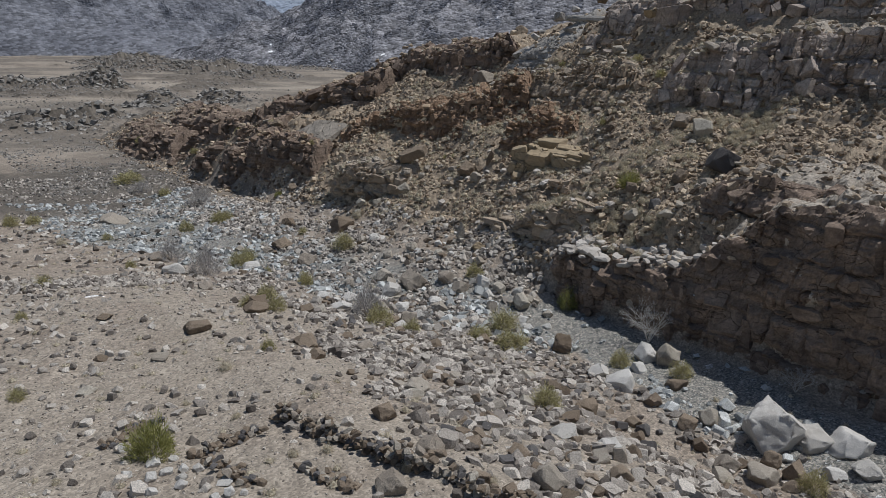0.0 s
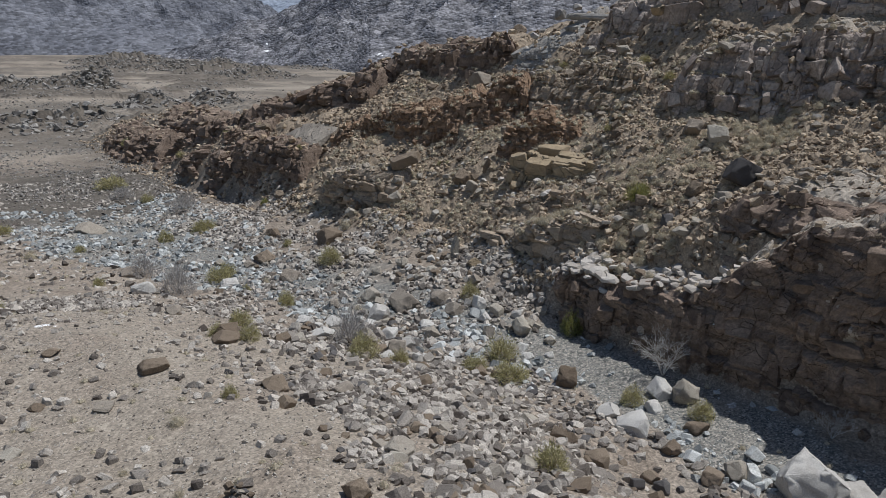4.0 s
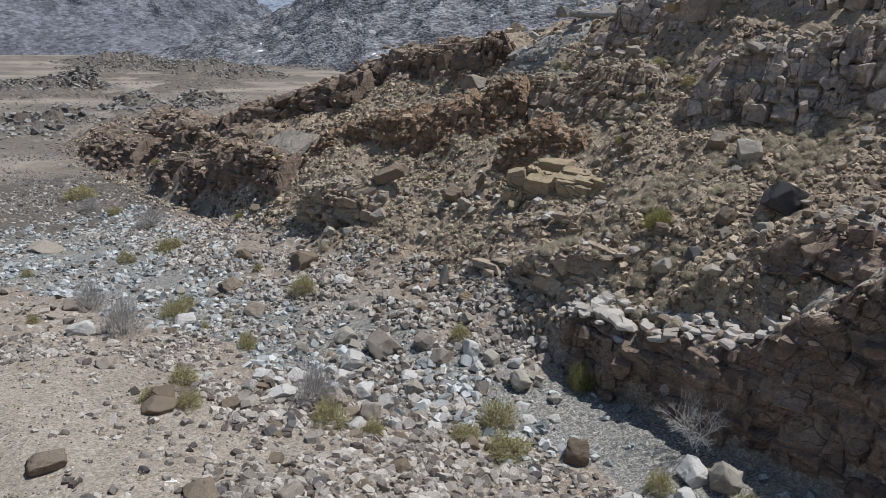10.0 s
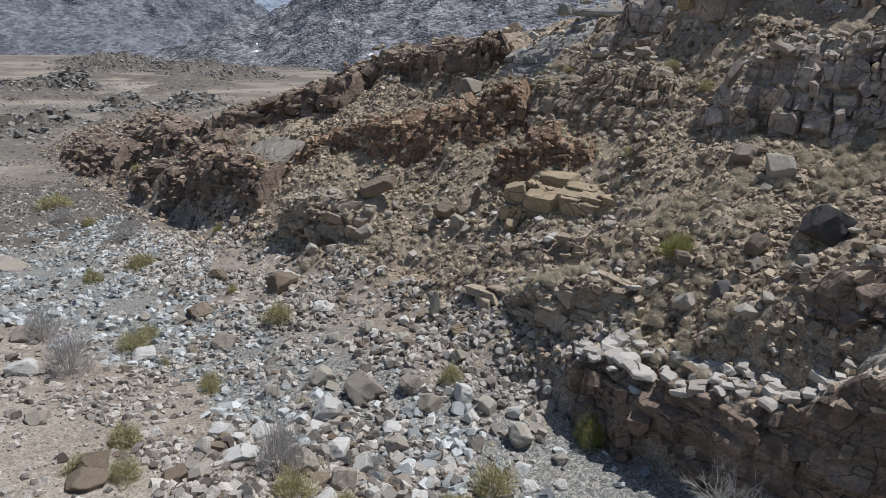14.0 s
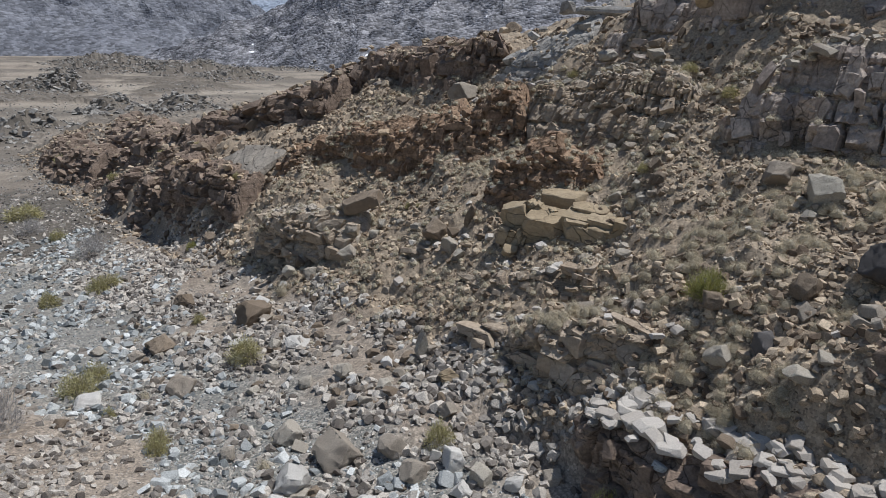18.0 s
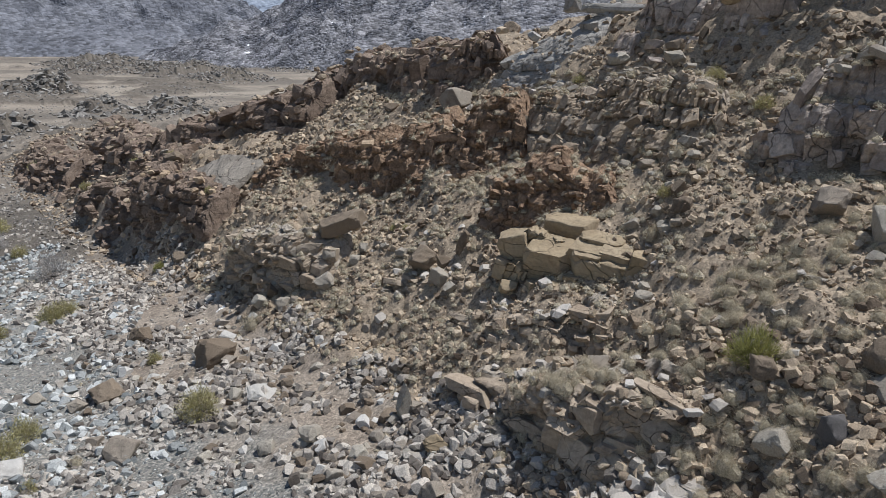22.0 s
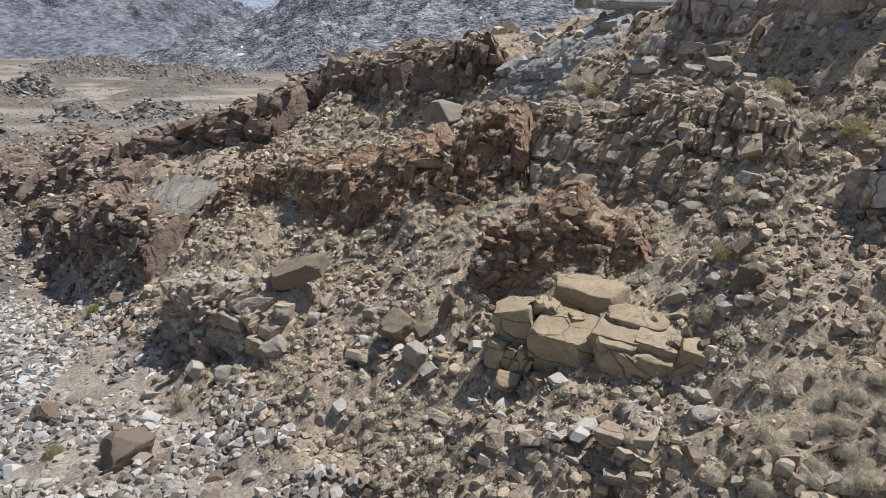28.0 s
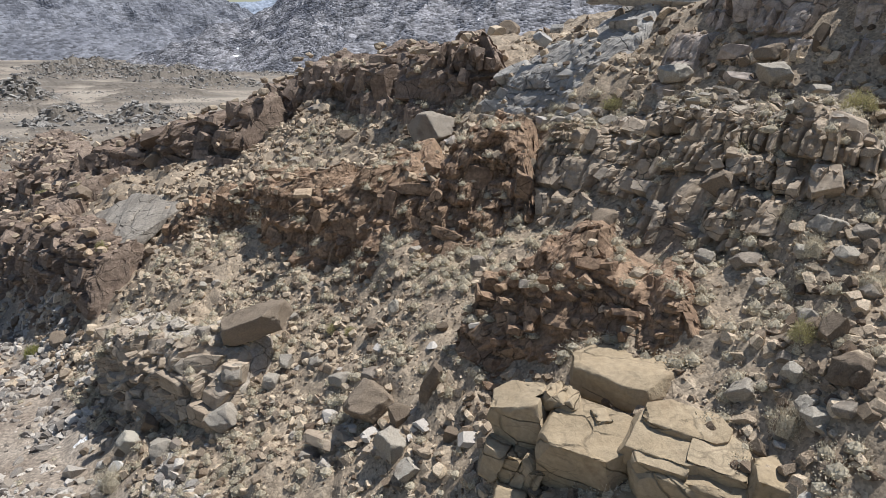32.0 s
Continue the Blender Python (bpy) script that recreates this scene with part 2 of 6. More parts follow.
DARK = material("dark_stone", [(0.06, 0.055, 0.055), (0.11, 0.10, 0.097), (0.17, 0.16, 0.155)], objrand=0.5, scale=2, grain=30, mottle=0.45)
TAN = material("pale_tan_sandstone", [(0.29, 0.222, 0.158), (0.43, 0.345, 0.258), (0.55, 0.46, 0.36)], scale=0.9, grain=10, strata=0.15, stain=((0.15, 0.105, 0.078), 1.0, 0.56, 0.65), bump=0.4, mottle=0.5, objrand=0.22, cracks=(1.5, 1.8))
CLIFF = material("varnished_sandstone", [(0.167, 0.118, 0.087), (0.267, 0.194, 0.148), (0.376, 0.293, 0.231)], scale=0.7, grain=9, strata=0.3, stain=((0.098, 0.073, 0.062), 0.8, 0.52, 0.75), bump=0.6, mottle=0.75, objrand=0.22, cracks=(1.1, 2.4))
LEDGE = material("tan_sandstone", [(0.296, 0.206, 0.133), (0.431, 0.316, 0.213), (0.566, 0.444, 0.316)], scale=0.9, grain=10, strata=0.22, stain=((0.156, 0.104, 0.067), 1.1, 0.55, 0.6), bump=0.5, mottle=0.8, objrand=0.22, cracks=(1.0, 1.6))
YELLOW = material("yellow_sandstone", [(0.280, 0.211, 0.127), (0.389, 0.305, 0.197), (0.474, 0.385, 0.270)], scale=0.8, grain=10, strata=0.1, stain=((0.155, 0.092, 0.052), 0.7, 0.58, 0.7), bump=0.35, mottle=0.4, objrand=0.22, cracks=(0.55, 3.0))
RED = material("red_rock", [(0.200, 0.125, 0.083), (0.315, 0.208, 0.138), (0.428, 0.305, 0.206)], scale=0.9, grain=8, strata=0.3, stain=((0.455, 0.325, 0.206), 1.0, 0.57, 0.6), bump=0.9, objrand=0.22, cracks=(1.9, 1.2))
GREYSLAB = material("grey_slab", [(0.273, 0.255, 0.235), (0.410, 0.389, 0.358), (0.521, 0.493, 0.452)], scale=0.8, grain=9, strata=0.15, stain=((0.138, 0.108, 0.087), 0.9, 0.57, 0.6), mottle=0.55, objrand=0.22, cracks=(0.8, 2.0))
# blue-grey shift of these tones is distance haze put into the base colour
FARROCK = material("hazed_granite", [(0.120, 0.120, 0.133), (0.195, 0.193, 0.210), (0.294, 0.289, 0.305)], scale=0.12, grain=0.7, pebbles=(0.55, 0.62, 0.45), stain=((0.069, 0.070, 0.077), 0.05, 0.52, 0.5))
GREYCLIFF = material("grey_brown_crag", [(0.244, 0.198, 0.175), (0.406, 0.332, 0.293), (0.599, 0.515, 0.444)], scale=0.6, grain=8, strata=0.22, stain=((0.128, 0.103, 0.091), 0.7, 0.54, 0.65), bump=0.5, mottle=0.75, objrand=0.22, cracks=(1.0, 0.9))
# range tones tinted bluer for haze, in the colour itself
FARPALE = material("hazed_distant_rock", [(0.112, 0.117, 0.138), (0.158, 0.163, 0.187), (0.208, 0.213, 0.236)], scale=0.03, grain=0.3, pebbles=(0.36, 0.42, 0.5), mottle=0.6, stain=((0.083, 0.086, 0.103), 0.02, 0.54, 0.5))
# ledge tops: bleached stone, with some sunlit brightness put into the colour
CAPSTONE = material("bleached_sunlit_ledge", [(0.32, 0.262, 0.204), (0.44, 0.38, 0.31), (0.56, 0.505, 0.43)], scale=1.1, grain=11, stain=((0.188, 0.144, 0.114), 1.4, 0.55, 0.6), bump=0.5, mottle=0.7, objrand=0.22, cracks=(1.6, 1.6))
LOOSE = material("bleached_slab", [(0.370, 0.325, 0.280), (0.493, 0.448, 0.398), (0.605, 0.566, 0.515)], objrand=0.6, scale=1.6, grain=30, mottle=0.45)
PLAINROCK = material("plain_rock", [(0.12, 0.11, 0.10), (0.20, 0.186, 0.17), (0.29, 0.272, 0.25), (0.42, 0.395, 0.36)], island=0.7, grain=4, scale=0.6)
SPUR = material("spur_rock", [(0.165, 0.118, 0.090), (0.268, 0.200, 0.154), (0.385, 0.302, 0.238)], scale=0.8, grain=8, strata=0.25, stain=((0.110, 0.080, 0.064), 0.9, 0.55, 0.6), bump=0.6, mottle=0.8, objrand=0.22, cracks=(1.2, 1.4))
SPURSLAB = material("spur_slab", [(0.197, 0.173, 0.145), (0.278, 0.246, 0.208), (0.360, 0.322, 0.274)], scale=0.8, grain=9, stain=((0.151, 0.119, 0.093), 0.9, 0.56, 0.6), mottle=0.7, cracks=(0.7, 1.6))
# pale blue of the last ridge is haze painted as base colour
FAREST = material("hazed_farthest_rock", [(0.25, 0.29, 0.36), (0.31, 0.35, 0.42)], scale=0.01, grain=0.06, bump=0.0)
DRYBUSH = material("dry_twigs", [(0.42, 0.365, 0.265), (0.56, 0.495, 0.375), (0.70, 0.63, 0.495)], island=0.6, grain=30, bump=0.0)
GREEN = material("green_twigs", [(0.24, 0.245, 0.075), (0.36, 0.355, 0.12), (0.48, 0.46, 0.19)], island=0.7, grain=30, bump=0.0)
OLIVE = material("olive_twigs", [(0.30, 0.275, 0.12), (0.43, 0.395, 0.19), (0.56, 0.51, 0.29)], island=0.7, grain=30, bump=0.0)
WHITE = material("bleached_twigs", [(0.58, 0.56, 0.53), (0.72, 0.70, 0.67)], island=0.5, grain=30, bump=0.0)
GREYTWIG = material("grey_twigs", [(0.36, 0.34, 0.325), (0.47, 0.445, 0.425), (0.58, 0.55, 0.52)], island=0.6, grain=30, bump=0.0)


def see_through(m, share=0.35):
    """Thin twigs let some of the light through."""
    nt = m.node_tree
    n, l = nt.nodes, nt.links
    b = n["Principled BSDF"]
    tr = n.new("ShaderNodeBsdfTranslucent")
    mx = n.new("ShaderNodeMixShader"); mx.inputs["Fac"].default_value = share
    l.new(b.inputs["Base Color"].links[0].from_socket, tr.inputs["Color"])
    l.new(b.outputs[0], mx.inputs[1]); l.new(tr.outputs[0], mx.inputs[2])
    l.new(mx.outputs[0], n["Material Output"].inputs["Surface"])


for m in (GREEN, OLIVE, DRYBUSH, GREYTWIG, WHITE):
    see_through(m)

# ---- the lie of the land: s runs uphill from the foot of the slope, u runs along it, down the valley ----
FOOT = (2.0, 31.0)
UP = (0.7317, 0.6816)
ALONG = (-0.6816, 0.7317)


def su(x, y):
    dx, dy = np.asarray(x, float) - FOOT[0], np.asarray(y, float) - FOOT[1]
    return dx * UP[0] + dy * UP[1], dx * ALONG[0] + dy * ALONG[1]


def xy(s, u):
    return FOOT[0] + s * UP[0] + u * ALONG[0], FOOT[1] + s * UP[1] + u * ALONG[1]


def hash2(i, j, k=0):
    h = (np.asarray(i).astype(np.int64) * 374761393 + np.asarray(j).astype(np.int64) * 668265263 + k * 2147483647 + 1013904223) & 0xFFFFFFFF
    h = ((h ^ (h >> 13)) * 1274126177) & 0xFFFFFFFF
    h = ((h ^ (h >> 16)) * 1103515245) & 0xFFFFFFFF
    return ((h ^ (h >> 15)) & 0xFFFFFF) / float(0xFFFFFF)


def vnoise(x, y, k=0):
    """Smooth noise from -1 to 1."""
    x, y = np.asarray(x, float), np.asarray(y, float)
    i, j = np.floor(x), np.floor(y)
    fx, fy = x - i, y - j
    fx, fy = fx * fx * fx * (fx * (fx * 6 - 15) + 10), fy * fy * fy * (fy * (fy * 6 - 15) + 10)
    a, b, c, d = hash2(i, j, k), hash2(i + 1, j, k), hash2(i, j + 1, k), hash2(i + 1, j + 1, k)
    return 2 * ((a * (1 - fx) + b * fx) * (1 - fy) + (c * (1 - fx) + d * fx) * fy) - 1


def fbm(x, y, octaves=4, k=0, gain=0.5):
    v, a, f = 0.0, 1.0, 1.0
    for o in range(octaves):
        v = v + a * vnoise(x * f + 13.7 * o, y * f - 7.3 * o, k + o)
        a, f = a * gain, f * 2.03
    return v


def cells(x, y, k=0):
    """Random cells: the gap to the next cell, and a number for each cell."""
    x, y = np.asarray(x, float), np.asarray(y, float)
    i, j = np.floor(x), np.floor(y)
    d1, d2, who = np.full(x.shape, 9.0), np.full(x.shape, 9.0), np.zeros(x.shape)
    for a in (-1, 0, 1):
        for b in (-1, 0, 1):
            px, py = i + a + 0.15 + 0.7 * hash2(i + a, j + b, k), j + b + 0.15 + 0.7 * hash2(i + a, j + b, k + 1)
            d = np.hypot(x - px, y - py)
            near = d < d1
            d2 = np.where(near, d1, np.minimum(d2, d))
            who = np.where(near, hash2(i + a, j + b, k + 2), who)
            d1 = np.where(near, d, d1)
    return d2 - d1, who


def smooth(t):
    t = np.clip(t, 0, 1)
    return t * t * (3 - 2 * t)


# heights up the slope, one profile for each stretch of the foot
RISE_S = (0, 0.7, 2.2, 4, 6, 8, 10.5, 13, 16, 22, 30)
RISE = {
    -14: (-0.8, 0.4, 4.4, 5.3, 5.7, 6.0, 6.5, 9.0, 11.0, 14.0, 17.5),
    -6: (-1.0, 0.9, 3.6, 4.6, 5.2, 5.7, 6.4, 8.5, 10.8, 14.0, 17.5),
    -1: (-1.2, 0.5, 2.2, 3.6, 4.7, 5.7, 6.5, 8.5, 11.2, 14.5, 18.0),
    5: (-0.5, 0.0, 0.9, 2.4, 3.9, 5.4, 6.9, 8.8, 11.6, 14.5, 18.0),
    12: (-0.9, -0.6, 0.2, 1.1, 2.9, 4.4, 5.6, 8.1, 11.2, 13.4, 16.0),
    20: (-1.8, -1.4, -0.4, 1.2, 1.9, 3.2, 5.9, 7.7, 9.5, 11.2, 12.8),
    30: (-2.6, -2.3, -1.0, 0.7, 2.0, 3.5, 5.3, 6.9, 8.0, 9.7, 10.7),
    36: (-3.2, -2.4, 0.4, 1.6, 2.7, 3.5, 4.5, 5.5, 6.4, 7.8, 8.6),
    46: (-4.0, -3.3, -1.2, 0.6, 2.0, 2.9, 3.6, 4.3, 5.2, 6.8, 7.6),
    70: (-5.0, -4.7, -3.9, -3.2, -2.6, -2.1, -1.7, -1.4, -1.0, -0.4, 0.2),
}
BED_U = (-14, -5, 0, 8, 16, 27, 40, 70)
BED_S = (-4.0, -2.8, -3.4, -5.4, -6.9, -7.3, -7.5, -11)
BED_Z = (-1.0, -1.3, -1.35, -1.45, -2.2, -3.3, -4.2, -5.3)


def plain(x, y):
    r = np.hypot(x, y)
    return -5.0 - 4.0 * (1 - np.exp(-np.maximum(r - 70, 0) / 300.0)) + 0.5 * fbm(x / 35, y / 35, 3, 50) * smooth((r - 60) / 60)


def lie(x, y):
    """The broad form of the ground."""
    s, u = su(x, y)
    uu = np.clip(u, -14, 70)
    us = sorted(RISE)
    up = np.zeros(s.shape)
    rows = [np.interp(s, RISE_S, RISE[k]) for k in us]
    for a in range(len(us) - 1):
        w = smooth((uu - us[a]) / (us[a + 1] - us[a]))
        sel = (uu >= us[a]) & (uu <= us[a + 1])
        up = np.where(sel, rows[a] * (1 - w) + rows[a + 1] * w, up)
    up = up - 0.33 * np.maximum(s - 30, 0)
    bs, bz = np.interp(uu, BED_U, BED_S), np.interp(uu, BED_U, BED_Z)
    foot = np.interp(uu, us, [RISE[k][0] for k in us])
    bar = bz + (foot - bz) * smooth((s - bs) / (0 - bs))
    d = bs - s
    lift = np.interp(uu, (0, 18), (0.25, 0.10))
    bank = bz + np.minimum(np.interp(uu, (0, 20), (2.4, 1.1)), lift * np.maximum(d - 2.2, 0)) + 0.10 * np.clip(-u, 0, 16) * smooth((d - 2.5) / 4.5)
    low = np.where(d > 0, bank, bar)
    z = np.where(s > 0, up, low)
    far = smooth((np.hypot(x, y) - 80) / 70) * (1 - smooth((s + 3) / 9) * (1 - smooth((u - 82) / 40)))
    z = z * (1 - far) + plain(x, y) * far
    return np.maximum(z, plain(x, y) - 1.5)


def rocky(s, u):
    return smooth((s - 0.2) / 1.5)


def land(x, y):
    """Height of the ground with its ledges, humps and hollows."""
    x, y = np.asarray(x, float), np.asarray(y, float)
    s, u = su(x, y)
    z = lie(x, y)
    near = 1 - smooth((np.hypot(x, y) - 125) / 60)
    hill = rocky(s, u) * near
    gap, who = cells(s / 1.7 + 0.3 * vnoise(s, u, 3), u / 2.6 + 0.3 * vnoise(u, s, 4), 11)
    z = z + hill * ((who - 0.5) * 0.55 * smooth(gap / 0.35) + 0.30 * fbm(x / 3.1, y / 3.1, 4, 21) - 0.05)
    gap2, who2 = cells(x / 0.62, y / 0.62, 31)
    z = z + hill * (who2 - 0.45) * 0.26 * smooth(gap2 / 0.4)
    flat = (1 - rocky(s, u)) * near
    z = z + flat * (0.10 * fbm(x / 2.6, y / 2.6, 4, 41) + 0.03 * vnoise(x / 0.35, y / 0.35, 47))
    return z + knolls(x, y)


# knolls of bedded rock out on the plain: place, half width across and along the line from the wadi's head, height
KNOLLS = ((-140, 215, 14, 26, 3.0), (-80, 118, 13, 9, 2.4), (-84, 158, 7, 9, 2.2), (-195, 350, 27, 45, 4.0), (-150, 345, 22, 45, 5.0), (-124, 203, 6, 5, 3.0), (-72, 166, 7, 12, 3.2),
          (-152, 196, 12, 9, 2.6), (-110, 290, 16, 20, 3.0), (-100, 120, 14, 8, 2.0), (-240, 420, 30, 40, 4.0), (-96, 395, 30, 40, 4.5))
TRACK = ((-235, 240), (-190, 268), (-165, 300), (-140, 262), (-122, 232), (-108, 214), (-92, 214), (-70, 240))


def knoll_at(x, y, k):
    cx, cy, across, deep, h = k
    d = math.hypot(cx, cy)
    bx, by = cx / d, cy / d
    a, b = ((x - cx) * by - (y - cy) * bx) / across, ((x - cx) * bx + (y - cy) * by) / deep
    return h * smooth(1.25 - np.sqrt(a * a + b * b))


def knolls(x, y):
    """Height of the rock knolls."""
    kn = sum(knoll_at(x, y, k) for k in KNOLLS)
    r = np.hypot(x, y)
    s, u = su(x, y)
    wild = smooth((fbm(x / 26 + 3, y / 20, 4, 61) - 0.15) / 0.5) * smooth((r - 95) / 25) * (1 - smooth((r - 420) / 200))
    kn = np.where(kn > 0, kn, 0) + 1.0 * wild * np.where(s > 0, smooth((u - 85) / 20), smooth((-s - 13) / 8))
    rag = 0.75 + 0.5 * fbm(x / 6, y / 6, 3, 68)
    g3, w3 = cells(x / 4.5, y / 2.6, 65)
    return kn * np.maximum(rag + 0.7 * (w3 - 0.5) * smooth(g3 / 0.2), 0)


def track_gap(x, y):
    """Distance to the sandy track across the plain."""
    best = np.full(np.shape(x), 1e9)
    for (ax, ay), (bx, by) in zip(TRACK, TRACK[1:]):
        q = np.clip(((x - ax) * (bx - ax) + (y - ay) * (by - ay)) / ((bx - ax) ** 2 + (by - ay) ** 2), 0, 1)
        best = np.minimum(best, np.hypot(x - ax - q * (bx - ax), y - ay - q * (by - ay)))
    return best

from mathutils.bvhtree import BVHTree

# ---- mesh makers ----
def mesh_np(name, verts, faces, mats, smooth_faces=False, mat_ids=None):
    """A mesh from arrays of places and of faces, all with the same number of corners."""
    me = bpy.data.meshes.new(name)
    v, f = np.asarray(verts, np.float32), np.asarray(faces, np.int32)
    me.vertices.add(len(v)); me.vertices.foreach_set("co", v.ravel())
    me.loops.add(f.size); me.loops.foreach_set("vertex_index", f.ravel())
    me.polygons.add(len(f))
    me.polygons.foreach_set("loop_start", np.arange(0, f.size, f.shape[1], dtype=np.int32))
    me.polygons.foreach_set("use_smooth", np.full(len(f), smooth_faces))
    for m in mats if isinstance(mats, (list, tuple)) else [mats]:
        me.materials.append(m)
    if mat_ids is not None:
        me.polygons.foreach_set("material_index", np.asarray(mat_ids, np.int32))
    me.update(calc_edges=True)
    return me


def grid_faces(rows, cols, wrap=False):
    i, j = np.meshgrid(np.arange(rows - 1), np.arange(cols if wrap else cols - 1), indexing="ij")
    k = (j + 1) % cols
    return np.stack([i * cols + j, i * cols + k, (i + 1) * cols + k, (i + 1) * cols + j], -1).reshape(-1, 4)


def part(name, me, parent, label="", m=None):
    ob = new(name, me)
    ob.parent = parent
    if m is not None:
        ob.matrix_basis = m
    if label:
        ob["label"] = label
    return ob


# ---- the ground, one sheet out to the horizon ----
def build_ground():
    az = np.concatenate([np.linspace(-44, 31, 340), np.linspace(31, 316, 44)[1:-1]]) * math.pi / 180
    r = np.concatenate([np.arange(7, 98, 0.23), 98 * 1.008 ** np.arange(0, 150), 98 * 1.008 ** 150 * 1.022 ** np.arange(0, 110)])
    R, A = np.meshgrid(r, az, indexing="ij")
    X, Y = R * np.sin(A), -8 + R * np.cos(A)
    Z = land(X, Y)
    v = np.stack([X, Y, Z], -1).reshape(-1, 3)
    f = grid_faces(len(r), len(az), True)[:, ::-1]
    hub = len(v)
    v = np.vstack([v, [[0, -8, float(land(0.0, -8.0))]]])
    ring = np.arange(len(az))
    caps = np.stack([ring, np.roll(ring, -1), np.full(len(az), hub), np.full(len(az), hub)], -1)
    me = mesh_np("ground", v, f, EARTH, True)
    # the hub's triangles
    bm = bmesh.new(); bm.from_mesh(me); bm.verts.ensure_lookup_table()
    for a, b, c, _ in caps:
        bm.faces.new((bm.verts[int(a)], bm.verts[int(c)], bm.verts[int(b)]))
    bm.to_mesh(me); bm.free()
    x, y = v[:, 0], v[:, 1]
    s, u = su(x, y)
    bs = np.interp(u, BED_U, BED_S)
    wob = fbm(x / 2.2, y / 2.2, 4, 71)
    rr = np.hypot(x, y)
    bank_side = np.interp(u, (-2, 6, 18, 30), (1.7, 3.6, 4.2, 9.0))
    bed = smooth((np.where(s > bs, 3.6, bank_side) + 1.2 * wob - np.abs(s - bs - 0.2)) / 1.4) * (1 - smooth((u - 46) / 14))
    side = np.clip((bs - s - 4) / 4, 0, 1)
    sandy = np.maximum(0.75 * smooth(side - 0.25 + 0.5 * wob) * (1 - smooth((u - 9) / 10)), 0.7 * smooth((rr - 85) / 25) * smooth(0.65 + 0.6 * fbm(x / 40, y / 30, 4, 75)))
    sandy = np.maximum(sandy, 1 - smooth((track_gap(x, y) - 4) / 5))
    scree = smooth((s - 0.3 + 0.8 * wob) / 1.5) * (1 - smooth((rr - 78 + 6 * wob) / 25))
    umber = smooth((u - 37 + 2 * wob) / 5) * (1 - smooth((rr - 88 + 5 * wob) / 10)) * smooth((-s + 1) / 2) * (1 - smooth((-s - 45) / 10))
    umber = np.maximum(umber, 0.8 * smooth(knolls(x, y) / 0.6))
    umber = np.maximum(umber, smooth((rr - 80) / 25) * smooth(0.55 + 0.6 * fbm(x / 22, y / 14, 5, 76, 0.65)) * 0.75 * smooth((track_gap(x, y) - 5) / 5))
    umber = np.maximum(umber, 0.55 * smooth((u - 36 + 2 * wob) / 5) * smooth((s + 1) / 2) * (1 - smooth((rr - 120) / 20)) * smooth(0.6 + wob))
    hard = smooth(knolls(x, y) / 0.8)
    sandy = sandy * (1 - hard)
    bed = bed * (1 - smooth((s + 0.6) / 0.8))
    col = np.stack([bed, sandy * (1 - scree), scree, 1 - umber], -1).astype(np.float32)
    corner = f[:, 0]
    soft = np.zeros(len(me.polygons), bool)
    soft[:len(f)] = (scree[corner] < 0.5) & (umber[corner] < 0.3)
    me.polygons.foreach_set("use_smooth", soft)
    at = me.color_attributes.new("Earth", "FLOAT_COLOR", "POINT")
    at.data.foreach_set("color", col.ravel())
    return tagged(new("ground", me), "stony desert ground of gravel, sand and brown scree", "ground", kind="structure")


build_ground()


def build_mountain(name, label, az0, az1, r0, r1, tops, mat, rough, k, nr=150, na=420):
    """A range seen at bearings az0 to az1 (degrees, + to the east), from its foot at r0 to its crest at r1; tops: bearing and height of the crest."""
    az = np.linspace(az0, az1, na)
    t = np.linspace(-0.05, 1.35, nr)
    T, A = np.meshgrid(t, az, indexing="ij")
    near = r0 if not callable(r0) else r0(A)
    R = near + (r1 - near) * T
    a = np.radians(A)
    X, Y = R * np.sin(a), R * np.cos(a)
    top = np.interp(A, [p[0] for p in tops], [p[1] for p in tops])
    rise = np.where(T < 1, np.clip(T, 0, 1) ** 0.85, 1 - (T - 1) * 1.2)
    foot = -11.0
    w = (r1 - r0) if not callable(r0) else r1 * 0.5
    n1 = fbm(X / (w * 0.22), Y / (w * 0.22), 5, k)
    rid = (1 - 2 * np.abs(fbm(X / (w * 0.10), Y / (w * 0.10), 3, k + 9, 0.5)))
    lum = fbm(X / (w * 0.016), Y / (w * 0.016), 3, k + 19, 0.7)
    across, rise_z = a * R, (top - foot) * rise
    c1, w1 = cells(across / (w * 0.034) + 0.4 * n1, rise_z / (w * 0.013), k + 31)
    c2, w2 = cells(across / (w * 0.014) + 0.3 * n1, rise_z / (w * 0.007), k + 35)
    crag = rough * np.clip(T * 6, 0, 1) * (0.11 * (w1 - 0.5) * smooth(c1 / 0.3) + 0.05 * (w2 - 0.5) * smooth(c2 / 0.3))
    Z = crag + foot + (top - foot) * rise + rough * np.clip(T * 4, 0, 1) * (n1 * 0.7 + rid * 0.45 + lum * 0.03)
    v = np.stack([X, Y, Z], -1).reshape(-1, 3)
    me = mesh_np(name, v, grid_faces(nr, na)[:, ::-1], mat, False)
    return tagged(new(name, me), label, "mountain", kind="structure")


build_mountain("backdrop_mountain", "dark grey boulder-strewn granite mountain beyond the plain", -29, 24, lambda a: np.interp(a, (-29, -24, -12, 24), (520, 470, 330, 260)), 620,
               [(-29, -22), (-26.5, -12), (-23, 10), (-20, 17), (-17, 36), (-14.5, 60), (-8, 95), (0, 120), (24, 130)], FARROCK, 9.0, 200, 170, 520)
